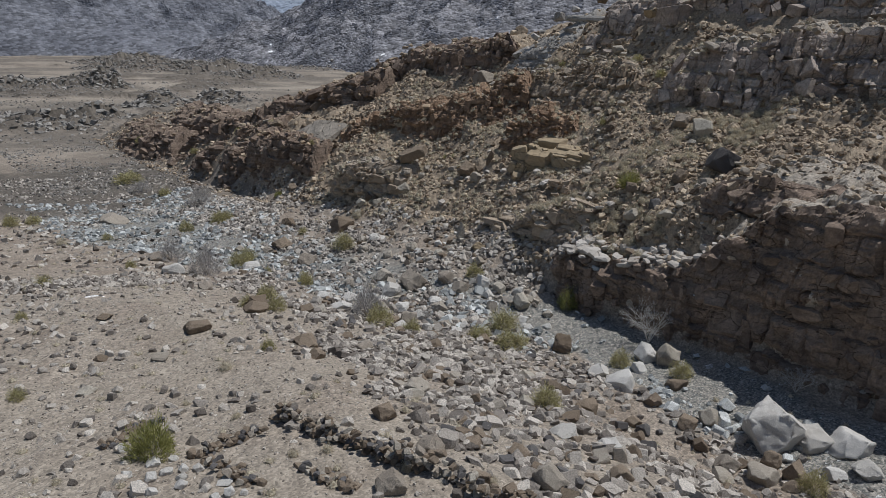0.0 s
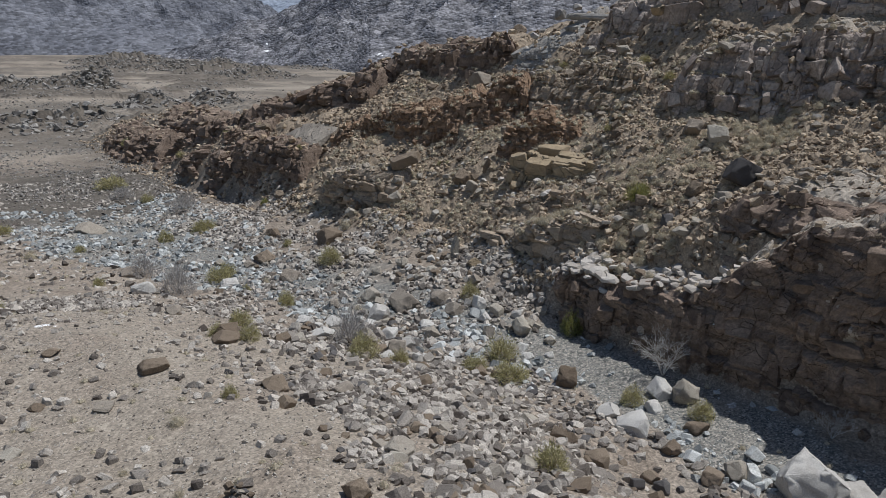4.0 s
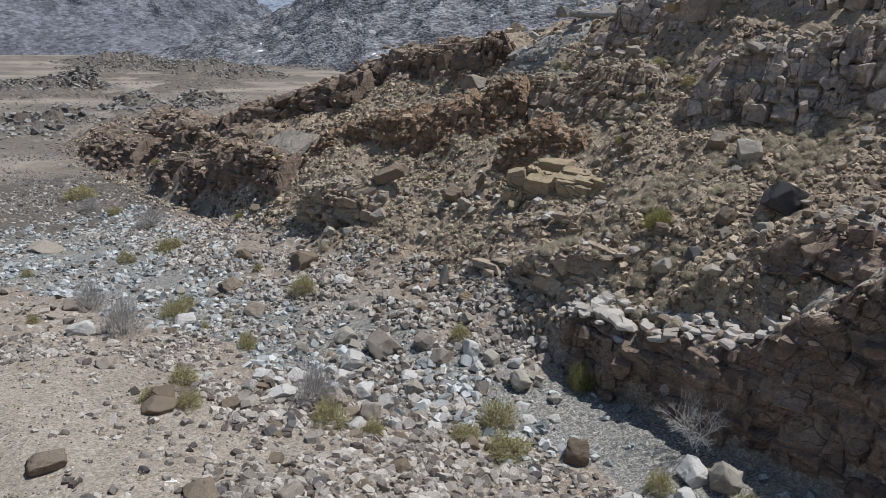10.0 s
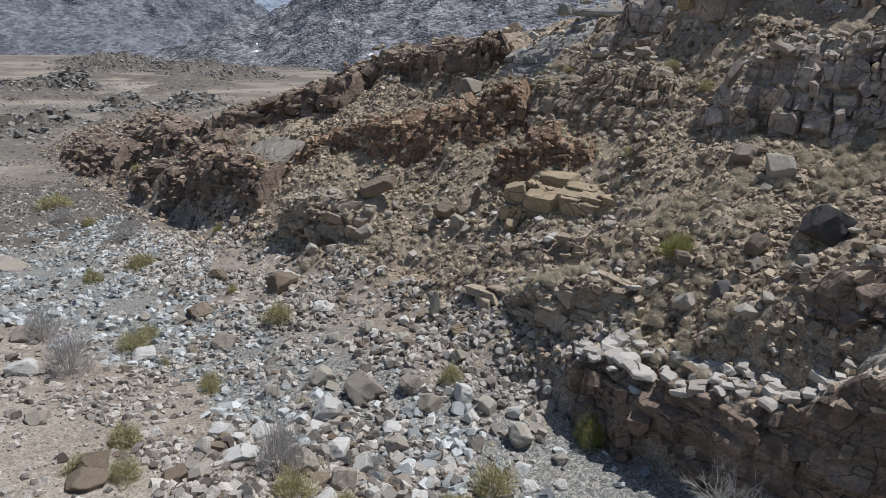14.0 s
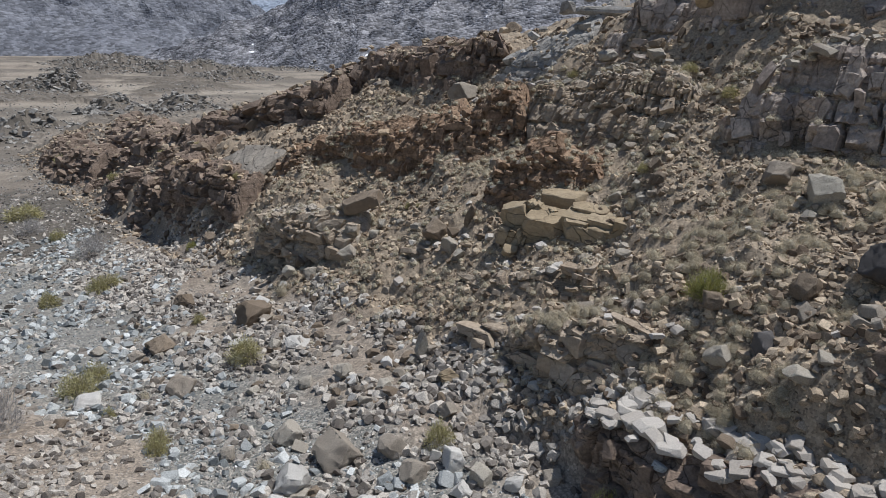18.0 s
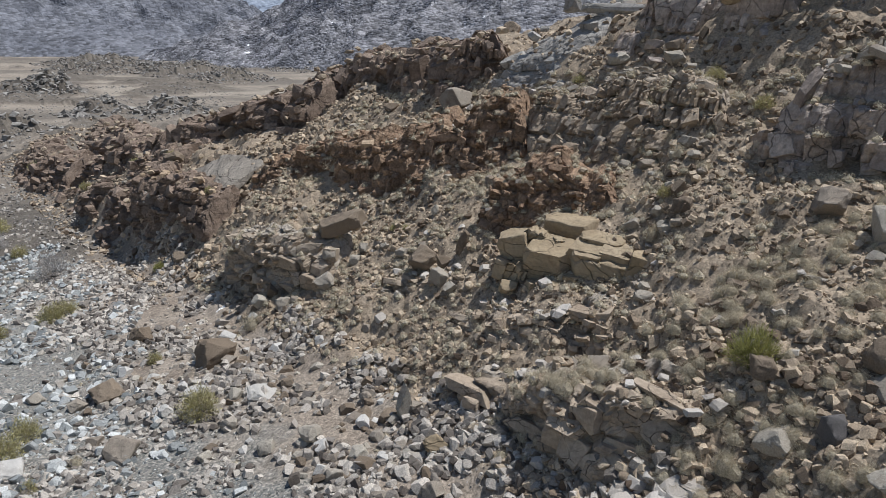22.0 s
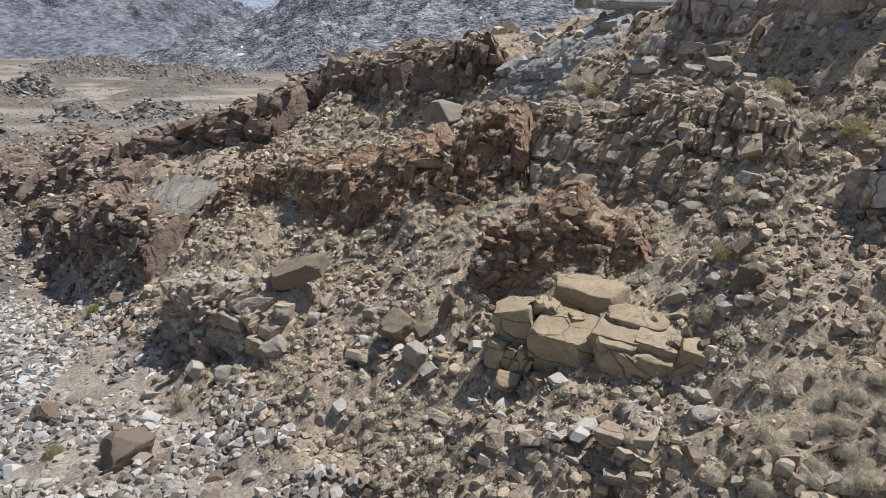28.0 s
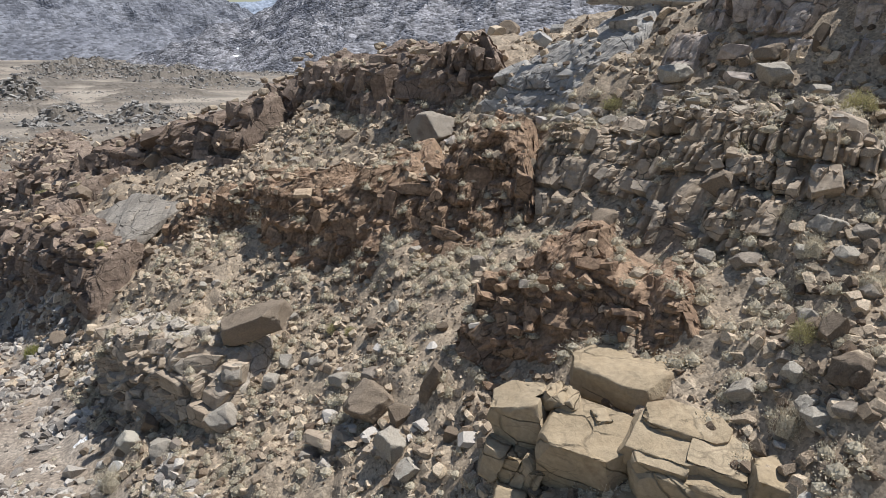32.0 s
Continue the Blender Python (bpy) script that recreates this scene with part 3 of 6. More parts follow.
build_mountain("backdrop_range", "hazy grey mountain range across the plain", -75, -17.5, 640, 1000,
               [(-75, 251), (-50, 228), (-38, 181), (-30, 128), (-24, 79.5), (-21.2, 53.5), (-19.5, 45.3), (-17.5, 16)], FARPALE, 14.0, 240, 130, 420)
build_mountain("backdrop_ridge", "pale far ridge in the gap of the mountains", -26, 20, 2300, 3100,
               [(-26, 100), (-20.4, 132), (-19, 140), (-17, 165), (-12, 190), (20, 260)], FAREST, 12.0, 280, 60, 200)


# ---- rocks ----
def ico(sub):
    bm = bmesh.new()
    bmesh.ops.create_icosphere(bm, subdivisions=sub, radius=1.0)
    v = np.array([w.co[:] for w in bm.verts]); f = np.array([[w.index for w in p.verts] for p in bm.faces])
    bm.free()
    return v, f


ICO = {k: ico(k) for k in (1, 2)}


def hewn(seed, size=(1, 1, 1), cuts=10, keep=(0.62, 0.92), bevel=0.0, segs=2, fine=0.0, rough=0.0, wave=1.6, tumble=0.0):
    """A block split along flat planes: a box cut down by random planes, its edges worn round by bevel, its skin roughened."""
    g = np.random.default_rng(seed)
    bm = bmesh.new()
    bmesh.ops.create_cube(bm, size=2.0)
    lean = Euler(g.normal(0, tumble, 3)).to_matrix()
    for v in bm.verts:
        v.co = lean @ v.co
        v.co = Vector([c * q for c, q in zip(v.co, size)])
    for _ in range(cuts):
        n = Vector(g.normal(size=3)).normalized()
        d = max(v.co.dot(n) for v in bm.verts) * g.uniform(*keep)
        made = bmesh.ops.bisect_plane(bm, geom=bm.verts[:] + bm.edges[:] + bm.faces[:], plane_co=n * d, plane_no=n, clear_outer=True)
        rim = [e for e in made["geom_cut"] if isinstance(e, bmesh.types.BMEdge)]
        if len(rim) > 2:
            bmesh.ops.contextual_create(bm, geom=rim)
    bmesh.ops.remove_doubles(bm, verts=bm.verts[:], dist=0.03 * min(size))
    if bevel:
        bmesh.ops.bevel(bm, geom=bm.edges[:], offset=bevel, segments=segs, affect="EDGES", profile=0.5, clamp_overlap=True)
    bmesh.ops.triangulate(bm, faces=bm.faces[:])
    for _ in range(5 if fine else 0):
        lengthy = [e for e in bm.edges if e.calc_length() > fine]
        if not lengthy:
            break
        bmesh.ops.subdivide_edges(bm, edges=lengthy, cuts=1)
        bmesh.ops.triangulate(bm, faces=bm.faces[:])
    bmesh.ops.recalc_face_normals(bm, faces=bm.faces[:])
    bm.normal_update()
    v = np.array([w.co[:] for w in bm.verts]); nn = np.array([w.normal[:] for w in bm.verts])
    f = np.array([[w.index for w in p.verts] for p in bm.faces])
    bm.free()
    if rough:
        a, b, c = v[:, 0] * wave + seed, v[:, 1] * wave, v[:, 2] * wave * 1.4
        v = v + nn * (rough * (fbm(a + c, b - c, 3, seed % 97, 0.6) + 0.7 * fbm(b * 1.7 + c, a * 1.7, 3, seed % 83, 0.6)))[:, None]
    return v, f


def shard(seed):
    """A small chip of stone with a few faces."""
    g = np.random.default_rng(seed)
    bm = bmesh.new()
    for q in g.normal(size=(9, 3)):
        bm.verts.new(Vector(q).normalized() * g.uniform(0.7, 1.0))
    made = bmesh.ops.convex_hull(bm, input=bm.verts[:])
    bmesh.ops.delete(bm, geom=[w for w in made["geom_interior"] if isinstance(w, bmesh.types.BMVert)], context="VERTS")
    bm.verts.index_update()
    v = np.array([w.co[:] for w in bm.verts]); f = np.array([[w.index for w in p.verts] for p in bm.faces])
    bm.free()
    return v, f


def settled(shape, reach, long=1.0, flat=1.0):
    """The shape brought to a given half width, with a little less than half of it below the ground."""
    v, f = shape
    v = v * np.array([long, 1.0, flat])
    v = v * (reach / np.abs(v[:, :2]).max())
    v[:, 2] -= v[:, 2].min() * 0.55
    return v, f


ANGULAR = [settled(hewn(100 + i, cuts=10 + i % 3, keep=(0.66, 0.92), tumble=1.0), 0.70, 1.15 + 0.1 * (i % 4), 0.68 + 0.08 * (i % 5)) for i in range(16)]
ROUNDED = [settled(hewn(300 + i, cuts=13, keep=(0.74, 0.92), tumble=1.0), 0.78, 1.1 + 0.12 * (i % 4), 0.55 + 0.07 * (i % 5)) for i in range(12)]
CHIPS = [settled(shard(500 + i), 0.70, 1.1 + 0.12 * (i % 4), 0.5 + 0.08 * (i % 5)) for i in range(16)]


def merge(shapes, x, y, z, size, seed, tilt=0.35, sink=0.12):
    """Many stones as one pair of arrays."""
    g = np.random.default_rng(seed)
    pick = g.integers(0, len(shapes), len(x))
    V, F, base = [], [], 0
    for k, (v, f) in enumerate(shapes):
        idx = np.nonzero(pick == k)[0]
        if not len(idx):
            continue
        n = len(idx)
        a, tx, ty = g.uniform(0, 2 * math.pi, n), g.normal(0, tilt, n), g.normal(0, tilt, n)
        ca, sa = np.cos(a), np.sin(a)
        sc = size[idx][:, None] * g.uniform(0.8, 1.25, (n, 3))
        p = v[None] * sc[:, None]
        q = np.stack([p[..., 0], p[..., 1] * np.cos(tx)[:, None] - p[..., 2] * np.sin(tx)[:, None], p[..., 1] * np.sin(tx)[:, None] + p[..., 2] * np.cos(tx)[:, None]], -1)
        q = np.stack([q[..., 0] * np.cos(ty)[:, None] + q[..., 2] * np.sin(ty)[:, None], q[..., 1], -q[..., 0] * np.sin(ty)[:, None] + q[..., 2] * np.cos(ty)[:, None]], -1)
        q = np.stack([q[..., 0] * ca[:, None] - q[..., 1] * sa[:, None], q[..., 0] * sa[:, None] + q[..., 1] * ca[:, None], q[..., 2]], -1)
        q = q + np.stack([x[idx], y[idx], z[idx] - sink * size[idx]], -1)[:, None]
        V.append(q.reshape(-1, 3))
        F.append((f[None] + (np.arange(n) * len(v))[:, None, None]).reshape(-1, 3) + base)
        base += n * len(v)
    return np.concatenate(V), np.concatenate(F)


SHELF = []          # the faces' meshes, for what lies on their ledges
TREE = []


def top(x, y):
    """The height that a stone dropped at each place comes to rest at."""
    x, y = np.asarray(x, float), np.asarray(y, float)
    z = land(x, y)
    if not TREE:
        V, F, base = [], [], 0
        for me in SHELF:
            v = np.empty(len(me.vertices) * 3, np.float32); me.vertices.foreach_get("co", v)
            f = np.empty(len(me.polygons) * 4, np.int32); me.loops.foreach_get("vertex_index", f)
            V.append(v.reshape(-1, 3)); F.append(f.reshape(-1, 4) + base); base += len(v) // 3
        TREE.append(BVHTree.FromPolygons(np.concatenate(V).tolist(), np.concatenate(F).tolist()))
    down = Vector((0, 0, -1))
    for i in range(len(z)):
        hit = TREE[0].ray_cast(Vector((x[i], y[i], 40.0)), down)
        if hit[0] is not None and hit[0].z > z[i]:
            z[i] = hit[0].z if abs(hit[1].z) > 0.72 else -90.0
    return z


def strewn(name, label, category, shapes, x, y, size, mat, seed, tilt=0.5, sink=0.12, soft=False):
    z = top(x, y)
    ok = (z > -50) & ((z < land(x, y) + 0.06) | (hash2(np.floor(x * 60), np.floor(y * 60), 9) < 0.34))
    x, y, z, size = x[ok], y[ok], z[ok], size[ok]
    small = size < 0.075
    if shapes is CHIPS or not small.any() or small.all():
        v, f = merge(shapes, x, y, z, size, seed, tilt, sink)
    else:
        v, f = merge(shapes, x[~small], y[~small], z[~small], size[~small], seed, tilt, sink)
        w, h = merge(CHIPS, x[small], y[small], z[small], size[small], seed + 7, tilt, sink)
        v, f = np.vstack([v, w]), np.vstack([f, h + len(v)])
    return tagged(new(name, mesh_np(name, v, f, mat, soft)), label, category, kind="stuff")


def spread(n, s0, s1, u0, u1, seed, clump=0.0, k=90, wave=3.0):
    """n random places in a stretch of the slope, denser in clumps."""
    g = np.random.default_rng(seed)
    m = n * (4 if clump else 1)
    s, u = g.uniform(s0, s1, m), g.uniform(u0, u1, m)
    x, y = xy(s, u)
    if clump:
        w = np.clip(0.5 + clump * fbm(x / wave, y / wave, 3, k), 0, 1)
        keep = np.nonzero(g.uniform(0, 1, m) < w)[0][:n]
        x, y = x[keep], y[keep]
    return x, y


def sizes(n, lo, hi, seed, power=2.6):
    return lo + (hi - lo) * np.random.default_rng(seed).uniform(0, 1, n) ** power


def fill(name, label, category, shapes, n, s0, s1, u0, u1, lo, hi, mat, seed, clump=0.0, wave=3.0, power=2.6, tilt=0.5, sink=0.12, soft=False, keep=None):
    x, y = spread(n, s0, s1, u0, u1, seed, clump, seed % 89, wave)
    if keep is not None:
        w = keep(x, y)
        x, y = x[w], y[w]
    return strewn(name, label, category, shapes, x, y, sizes(len(x), lo, hi, seed + 1, power), mat, seed + 2, tilt, sink, soft)

# ---- outcrops: banded, jointed rock faces with a ledge on top ----
BLOCKS = [settled(hewn(700 + i, cuts=12, keep=(0.62, 0.9), bevel=0.05, segs=1, tumble=1.0), 0.68, 1.15, 0.85) for i in range(14)]
SLABS = [settled(hewn(740 + i, (1, 1, 0.5), cuts=10, bevel=0.04, segs=1, tumble=0.25), 0.76, 1.2, 1.0) for i in range(12)]
CLAD = [hewn(780 + i, cuts=11, keep=(0.70, 0.94), bevel=0.06, segs=1, fine=1.1, rough=0.04, tumble=0.22) for i in range(24)]
MESHES = {}


def shared(kind, i, shapes, mat, worn_smooth=False):
    key = (kind, i, mat.name)
    if key not in MESHES:
        MESHES[key] = mesh_np(kind, *shapes[i], mat, worn_smooth)
    return MESHES[key]


def courses(x, y, k):
    """Jointed rock in uneven courses: the gap to the nearest joint, a number for each block and the tilt of its face."""
    y = y + 0.35 * vnoise(x / 5, y * 0 + 0.7, k) + 0.3 * vnoise(y / 1.7, y * 0 + 3.1, k + 1)
    j = np.floor(y)
    fy = y - j
    wide = 0.65 + 0.8 * hash2(j, j * 0 + 1, k + 5)
    x = x * wide + 7 * hash2(j, j * 0, k + 4) + 0.4 * vnoise(x * 0.7, j + 0.5 * fy, k + 6)
    i = np.floor(x)
    fx = x - i
    gap = np.minimum(np.minimum(fx, 1 - fx) / wide, np.minimum(fy, 1 - fy))
    tilt = (fx - 0.5) * (hash2(i, j, k + 9) - 0.5) + (fy - 0.5) * (hash2(i, j, k + 10) - 0.3)
    return gap, hash2(i, j, k + 8), tilt


def face(line, mat, cap=1.6, cap_rise=0.12, block=(1.1, 0.55), amp=0.28, crack=0.14, bed=0.10, lean=0.12, rounding=0.35, rough=0.06, k=0, step=0.062, ragged=0.3, swell=0.4, capmat=None):
    """line: (s, u, foot height, top height) along the wall, from its down-valley end on. Gives the wall's mesh."""
    line = np.array(line, float)
    seg = np.hypot(np.diff(line[:, 0]), np.diff(line[:, 1]))
    at = np.concatenate([[0], np.cumsum(seg)])
    L = np.arange(0, at[-1], step)
    s, u, z0, z1 = (np.interp(L, at, line[:, c]) for c in range(4))
    rag = ragged * fbm(L / 1.9, L * 0 + k, 4, k + 23)
    z1, z0 = z1 + rag * np.clip((z1 - z0) / 1.5, 0, 1), z0 - 0.2
    run = smooth(L / 1.1) * smooth((at[-1] - L) / 1.1)
    z1 = z0 + (z1 - z0) * (0.12 + 0.88 * run)
    ker = np.hanning(13); ker /= ker.sum()
    pad = lambda a: np.convolve(np.pad(a, 6, mode="edge"), ker, "valid")
    s, u = pad(s), pad(u)
    ts, tu = np.gradient(s), np.gradient(u)
    tn = np.hypot(ts, tu) + 1e-9
    # outward is to the right of the line's run, downhill
    os_, ou = -tu / tn, ts / tn
    flip = np.where(os_ > 0, -1.0, 1.0) if abs(os_.mean()) > 0.2 else 1.0
    os_, ou = os_ * flip, ou * flip
    tall = (z1 - z0).max()
    rows = max(8, int(tall / step))
    caps = max(6, int(cap / (step * 1.4)))
    h = np.concatenate([np.linspace(-0.12, 1, rows), np.ones(caps)])
    d = np.concatenate([np.zeros(rows), np.linspace(0, cap, caps + 1)[1:]])
    Lg, H = np.meshgrid(L, h, indexing="ij")
    D = np.broadcast_to(d, H.shape)
    Z = z0[:, None] + (z1 - z0)[:, None] * H
    wl, wz = 0.16 * vnoise(Lg / 0.9, Z / 0.9, k + 1), 0.10 * vnoise(Lg / 1.1, Z / 0.8, k + 2)
    g1, w1, t1 = courses((Lg + wl) / block[0], (Z + wz + D) / block[1], k + 3)
    g2, w2, t2 = courses((Lg + wl) / (block[0] * 0.42) + 3.3, (Z + wz + D) / (block[1] * 0.47), k + 37)
    worn = smooth(0.62 + 0.7 * vnoise(Lg / 1.4, Z / 1.1, k + 41))
    q = (Z + 0.3 * vnoise(Lg / 3.0, Z * 0 + 1.0, k + 5)) / (block[1] * 0.8)
    fl, fr = np.floor(q), q - np.floor(q)
    lay = hash2(fl, fl * 0 + k, 5) + (hash2(fl + 1, fl * 0 + k, 5) - hash2(fl, fl * 0 + k, 5)) * smooth((fr - 0.75) / 0.25)
    e1, e2 = 1.1 * step / min(block), 2.0 * step / min(block)
    out = amp * ((w1 - 0.5) * smooth(g1 / e1) + 1.1 * t1) - crack * (0.2 + 0.8 * worn) * (1 - smooth(g1 / e1)) - 0.5 * crack * worn * (1 - smooth(g2 / e2))
    out = out + 0.5 * amp * worn * ((w2 - 0.5) * smooth(g2 / e2) + t2) + bed * (lay - 0.5) * 2 + rough * fbm(Lg / 0.6, Z / 0.45, 4, k + 11, 0.6)
    out = out + 0.035 * fbm(Lg / 0.21, (Z + D) / 0.17, 2, k + 61, 0.7)
    out = out + swell * fbm(Lg / 2.7, Z / 3.0, 2, k + 13, 0.6) - lean * (Z - z0[:, None])
    t = np.clip((H - (1 - rounding)) / rounding, 0, 1)
    out = out - rounding * 0.9 * (1 - np.sqrt(np.clip(1 - t * t, 0, 1)))
    ends = smooth(Lg / 0.8) * smooth((at[-1] - Lg) / 0.8)
    out = out - (1 - ends) * 0.4 - D
    top = (D > 0) * (0.16 * (w1 - 0.5) * smooth(g1 / 0.2) - 0.04 * (1 - smooth(g1 / 0.09)) + 0.16 * fbm(Lg / 0.8, D / 0.6, 4, k + 17) + cap_rise * D)
    S, U = s[:, None] + os_[:, None] * out, u[:, None] + ou[:, None] * out
    X, Y = xy(S, U)
    Zf = Z + top - 0.05 * (1 - ends) - 1.1 * smooth((D / cap - 0.62) / 0.38) - 1.5 * (D > cap - 0.01)
    v = np.stack([X, Y, Zf], -1).reshape(-1, 3)
    f = grid_faces(*H.shape)
    # faces on top take capmat, paler for bleaching and painted-in sunlight
    bare = (D + 0.12 * fbm(Lg / 0.7, Z / 0.7 + D, 3, k + 51) > 0.0 + 0.12)[:-1, :-1].reshape(-1)
    return mesh_np("face", v, f, [mat, capmat or mat], False, bare.astype(np.int32)), (s, u, z0, z1)


def clad(root, inv, run, mat, block, amp, lean, swell, k, density, proud):
    """Blocks standing out of a rock face in uneven courses, each a piece of its own."""
    s, u, z0, z1, step = run
    g = np.random.default_rng(6000 + k)
    ts, tu = np.gradient(s), np.gradient(u)
    tn = np.hypot(ts, tu) + 1e-9
    os_, ou = -tu / tn, ts / tn
    if abs(os_.mean()) > 0.2:
        flip = np.where(os_ > 0, -1.0, 1.0)
        os_, ou = os_ * flip, ou * flip
    z, n = z0.min(), 0
    while z < z1.max():
        h = block[1] * g.uniform(0.5, 1.3)
        l = g.uniform(-block[0], 0)
        while l < len(s) * step:
            w = block[0] * math.exp(g.normal(0, 0.4))
            j = int((l + w / 2) / step)
            take, push, deep = g.uniform() < density, g.uniform(-0.5, 0.4), 0.5 * min(w, h) * g.uniform(0.8, 1.4) + 0.08
            turn = g.normal(0, 0.17, 3)
            if take and 2 < j < len(s) - 2 and z0[j] < z + 0.4 * h and z + 0.75 * h < z1[j]:
                zc = z + h / 2
                bulge = swell * float(fbm(np.array([j * step / 2.7]), np.array([zc / 3.0]), 2, k + 13, 0.6)[0])
                off = bulge - lean * (zc - z0[j]) + amp * push - deep * (1 - proud)
                x, y = xy(s[j] + os_[j] * off, u[j] + ou[j] * off)
                ax, ay = ts[j] * UP[0] + tu[j] * ALONG[0], ts[j] * UP[1] + tu[j] * ALONG[1]
                wx, wy = os_[j] * UP[0] + ou[j] * ALONG[0], os_[j] * UP[1] + ou[j] * ALONG[1]
                back = 0.85 * math.atan(lean) * (-1 if ay * wx - ax * wy > 0 else 1) * (-1 if n % 2 else 1)
                b = part("block", shared("clad", int(g.integers(0, len(CLAD))), CLAD, mat), root)
                b.matrix_parent_inverse = inv
                b.matrix_basis = Matrix.LocRotScale((x, y, zc), Euler((turn[0] + back, turn[1], math.atan2(ay, ax) + turn[2] + (math.pi if n % 2 else 0))), (w * 0.54, deep, h * 0.54))
                n += 1
            l += w
        z += h


def outcrop(label, line, mat, blocks=8, bmat=None, bsize=(0.18, 0.5), k=0, slabs=0.5, density=0.5, proud=0.22, span=1.0, **how):
    """A rock outcrop: its face, and the blocks broken loose along its ledge."""
    me, (s, u, z0, z1) = face(line, mat, k=k, **how)
    mid = len(s) // 2
    ox, oy = xy(s[mid], u[mid])
    root = tagged(new("rock_outcrop"), label, "rock outcrop")
    root.location = (ox, oy, z0[mid])
    inv = Matrix.Translation(root.location).inverted()
    wall = part("face", me, root)
    SHELF.append(me)
    wall.matrix_parent_inverse = inv
    run = (s, u, z0, z1, how.get("step", 0.062))
    block, amp, lean, swell = how.get("block", (1.1, 0.55)), how.get("amp", 0.28), how.get("lean", 0.12), how.get("swell", 0.4)
    clad(root, inv, run, mat, (block[0] * 0.75, block[1] * 0.75), amp, lean, swell, k, density, proud)
    clad(root, inv, run, mat, (block[0] * 0.38, block[1] * 0.38), amp, lean, swell, k + 1, density * 0.4, proud + 0.1)
    g = np.random.default_rng(4000 + k)
    cap = how.get("cap", 1.6)
    for i in range(blocks):
        j = g.integers(2, int((len(s) - 2) * span))
        d = g.uniform(0.35, cap * 0.95)
        w = g.uniform(*bsize)
        x, y = xy(s[j] + d, u[j])
        z = z1[j] + how.get("cap_rise", 0.12) * d - 0.05 - 0.25 * w 
        shp = SLABS if g.uniform() < slabs else BLOCKS
        b = part("block", shared("block", int(g.integers(0, len(shp))) , shp, bmat or mat), root)
        b.matrix_parent_inverse = inv
        b.matrix_basis = Matrix.LocRotScale((x, y, z), Euler((g.normal(0, 0.15), g.normal(0, 0.15), g.uniform(0, 6.28))), (w * g.uniform(0.8, 1.3), w, w * g.uniform(0.7, 1.1)))
    return root


# the wall over the wadi, lower tier with its pale ledge, then the upper tier
outcrop("dark brown jointed sandstone cliff rising from the wadi bed", [(1.7, 1.3, -0.4, 0.7), (0.6, 1.0, -0.9, 0.75), (-0.1, 0.2, -1.4, 1.0), (-0.25, -2, -1.5, 1.3), (0.05, -4.5, -1.5, 1.6), (0.0, -6.4, -1.4, 1.9), (0.1, -7.5, -1.4, 3.0), (0.15, -9, -1.4, 4.9), (0.15, -12, -1.4, 5.3), (0.2, -16, -1.3, 5.5)],
        CLIFF, 110, LOOSE, (0.14, 0.46), k=10, capmat=CAPSTONE, cap=1.9, cap_rise=0.32, block=(0.95, 1.05), amp=0.34, crack=0.13, bed=0.05, lean=0.10, slabs=0.75, swell=0.3, density=0.4, proud=0.12, span=0.5)
outcrop("rounded bedded sandstone bluff standing back above the wadi cliff", [(4.2, -3.0, 2.4, 3.9), (3.0, -4.0, 1.9, 4.1), (2.2, -5.0, 1.6, 4.4), (1.8, -6.6, 1.6, 4.9), (1.5, -9, 1.7, 5.2), (1.4, -12, 1.8, 5.3), (1.5, -16, 1.8, 5.4)],
        CLIFF, 24, BOULDER, (0.15, 0.4), k=20, capmat=CAPSTONE, cap=3.2, cap_rise=0.30, block=(1.5, 0.95), amp=0.38, crack=0.13, bed=0.07, lean=0.22, rounding=0.60, slabs=0.6, swell=0.35)
# ledges in the lower slope
outcrop("tan sandstone ledge with broken slabs on the lower slope", [(1.35, 7.4, -0.1, 0.7), (1.35, 5.7, 0.1, 1.35), (1.45, 4.2, 0.4, 1.75), (1.55, 2.6, 0.7, 2.1), (1.65, 1.2, 1.1, 2.5), (1.9, -0.1, 1.5, 2.85), (2.8, -1.6, 2.1, 3.3)],
        TAN, 26, LOOSE, (0.12, 0.3), k=30, capmat=CAPSTONE, cap=1.8, cap_rise=0.22, block=(1.3, 0.6), amp=0.3, crack=0.13, bed=0.08, lean=0.2, rounding=0.45, slabs=0.7)
outcrop("low broken sandstone ledge above the scree", [(3.00, 9.6, 0.50, 1.40), (3.30, 8.0, 0.80, 2.10), (3.50, 6.4, 1.10, 2.50), (3.60, 4.6, 1.50, 2.90), (3.90, 3.2, 1.90, 3.10)],
        TAN, 16, LOOSE, (0.12, 0.3), k=40, capmat=CAPSTONE, cap=1.1, cap_rise=0.3, block=(0.8, 0.4), amp=0.25, lean=0.3, slabs=0.7)
outcrop("knobbly tan outcrop with weathered hollows", [(2.40, 25.6, -1.00, 0.55), (1.80, 24.2, -1.30, 1.05), (1.60, 22.0, -1.30, 1.35), (2.00, 20.2, -0.90, 1.65), (2.70, 18.4, -0.50, 1.80), (3.40, 16.6, 0.00, 1.65)],
        TAN, 14, BOULDER, (0.12, 0.3), k=50, capmat=CAPSTONE, cap=1.5, cap_rise=0.25, block=(0.9, 0.6), amp=0.5, crack=0.2, bed=0.08, lean=0.08, rounding=0.4, slabs=0.3)
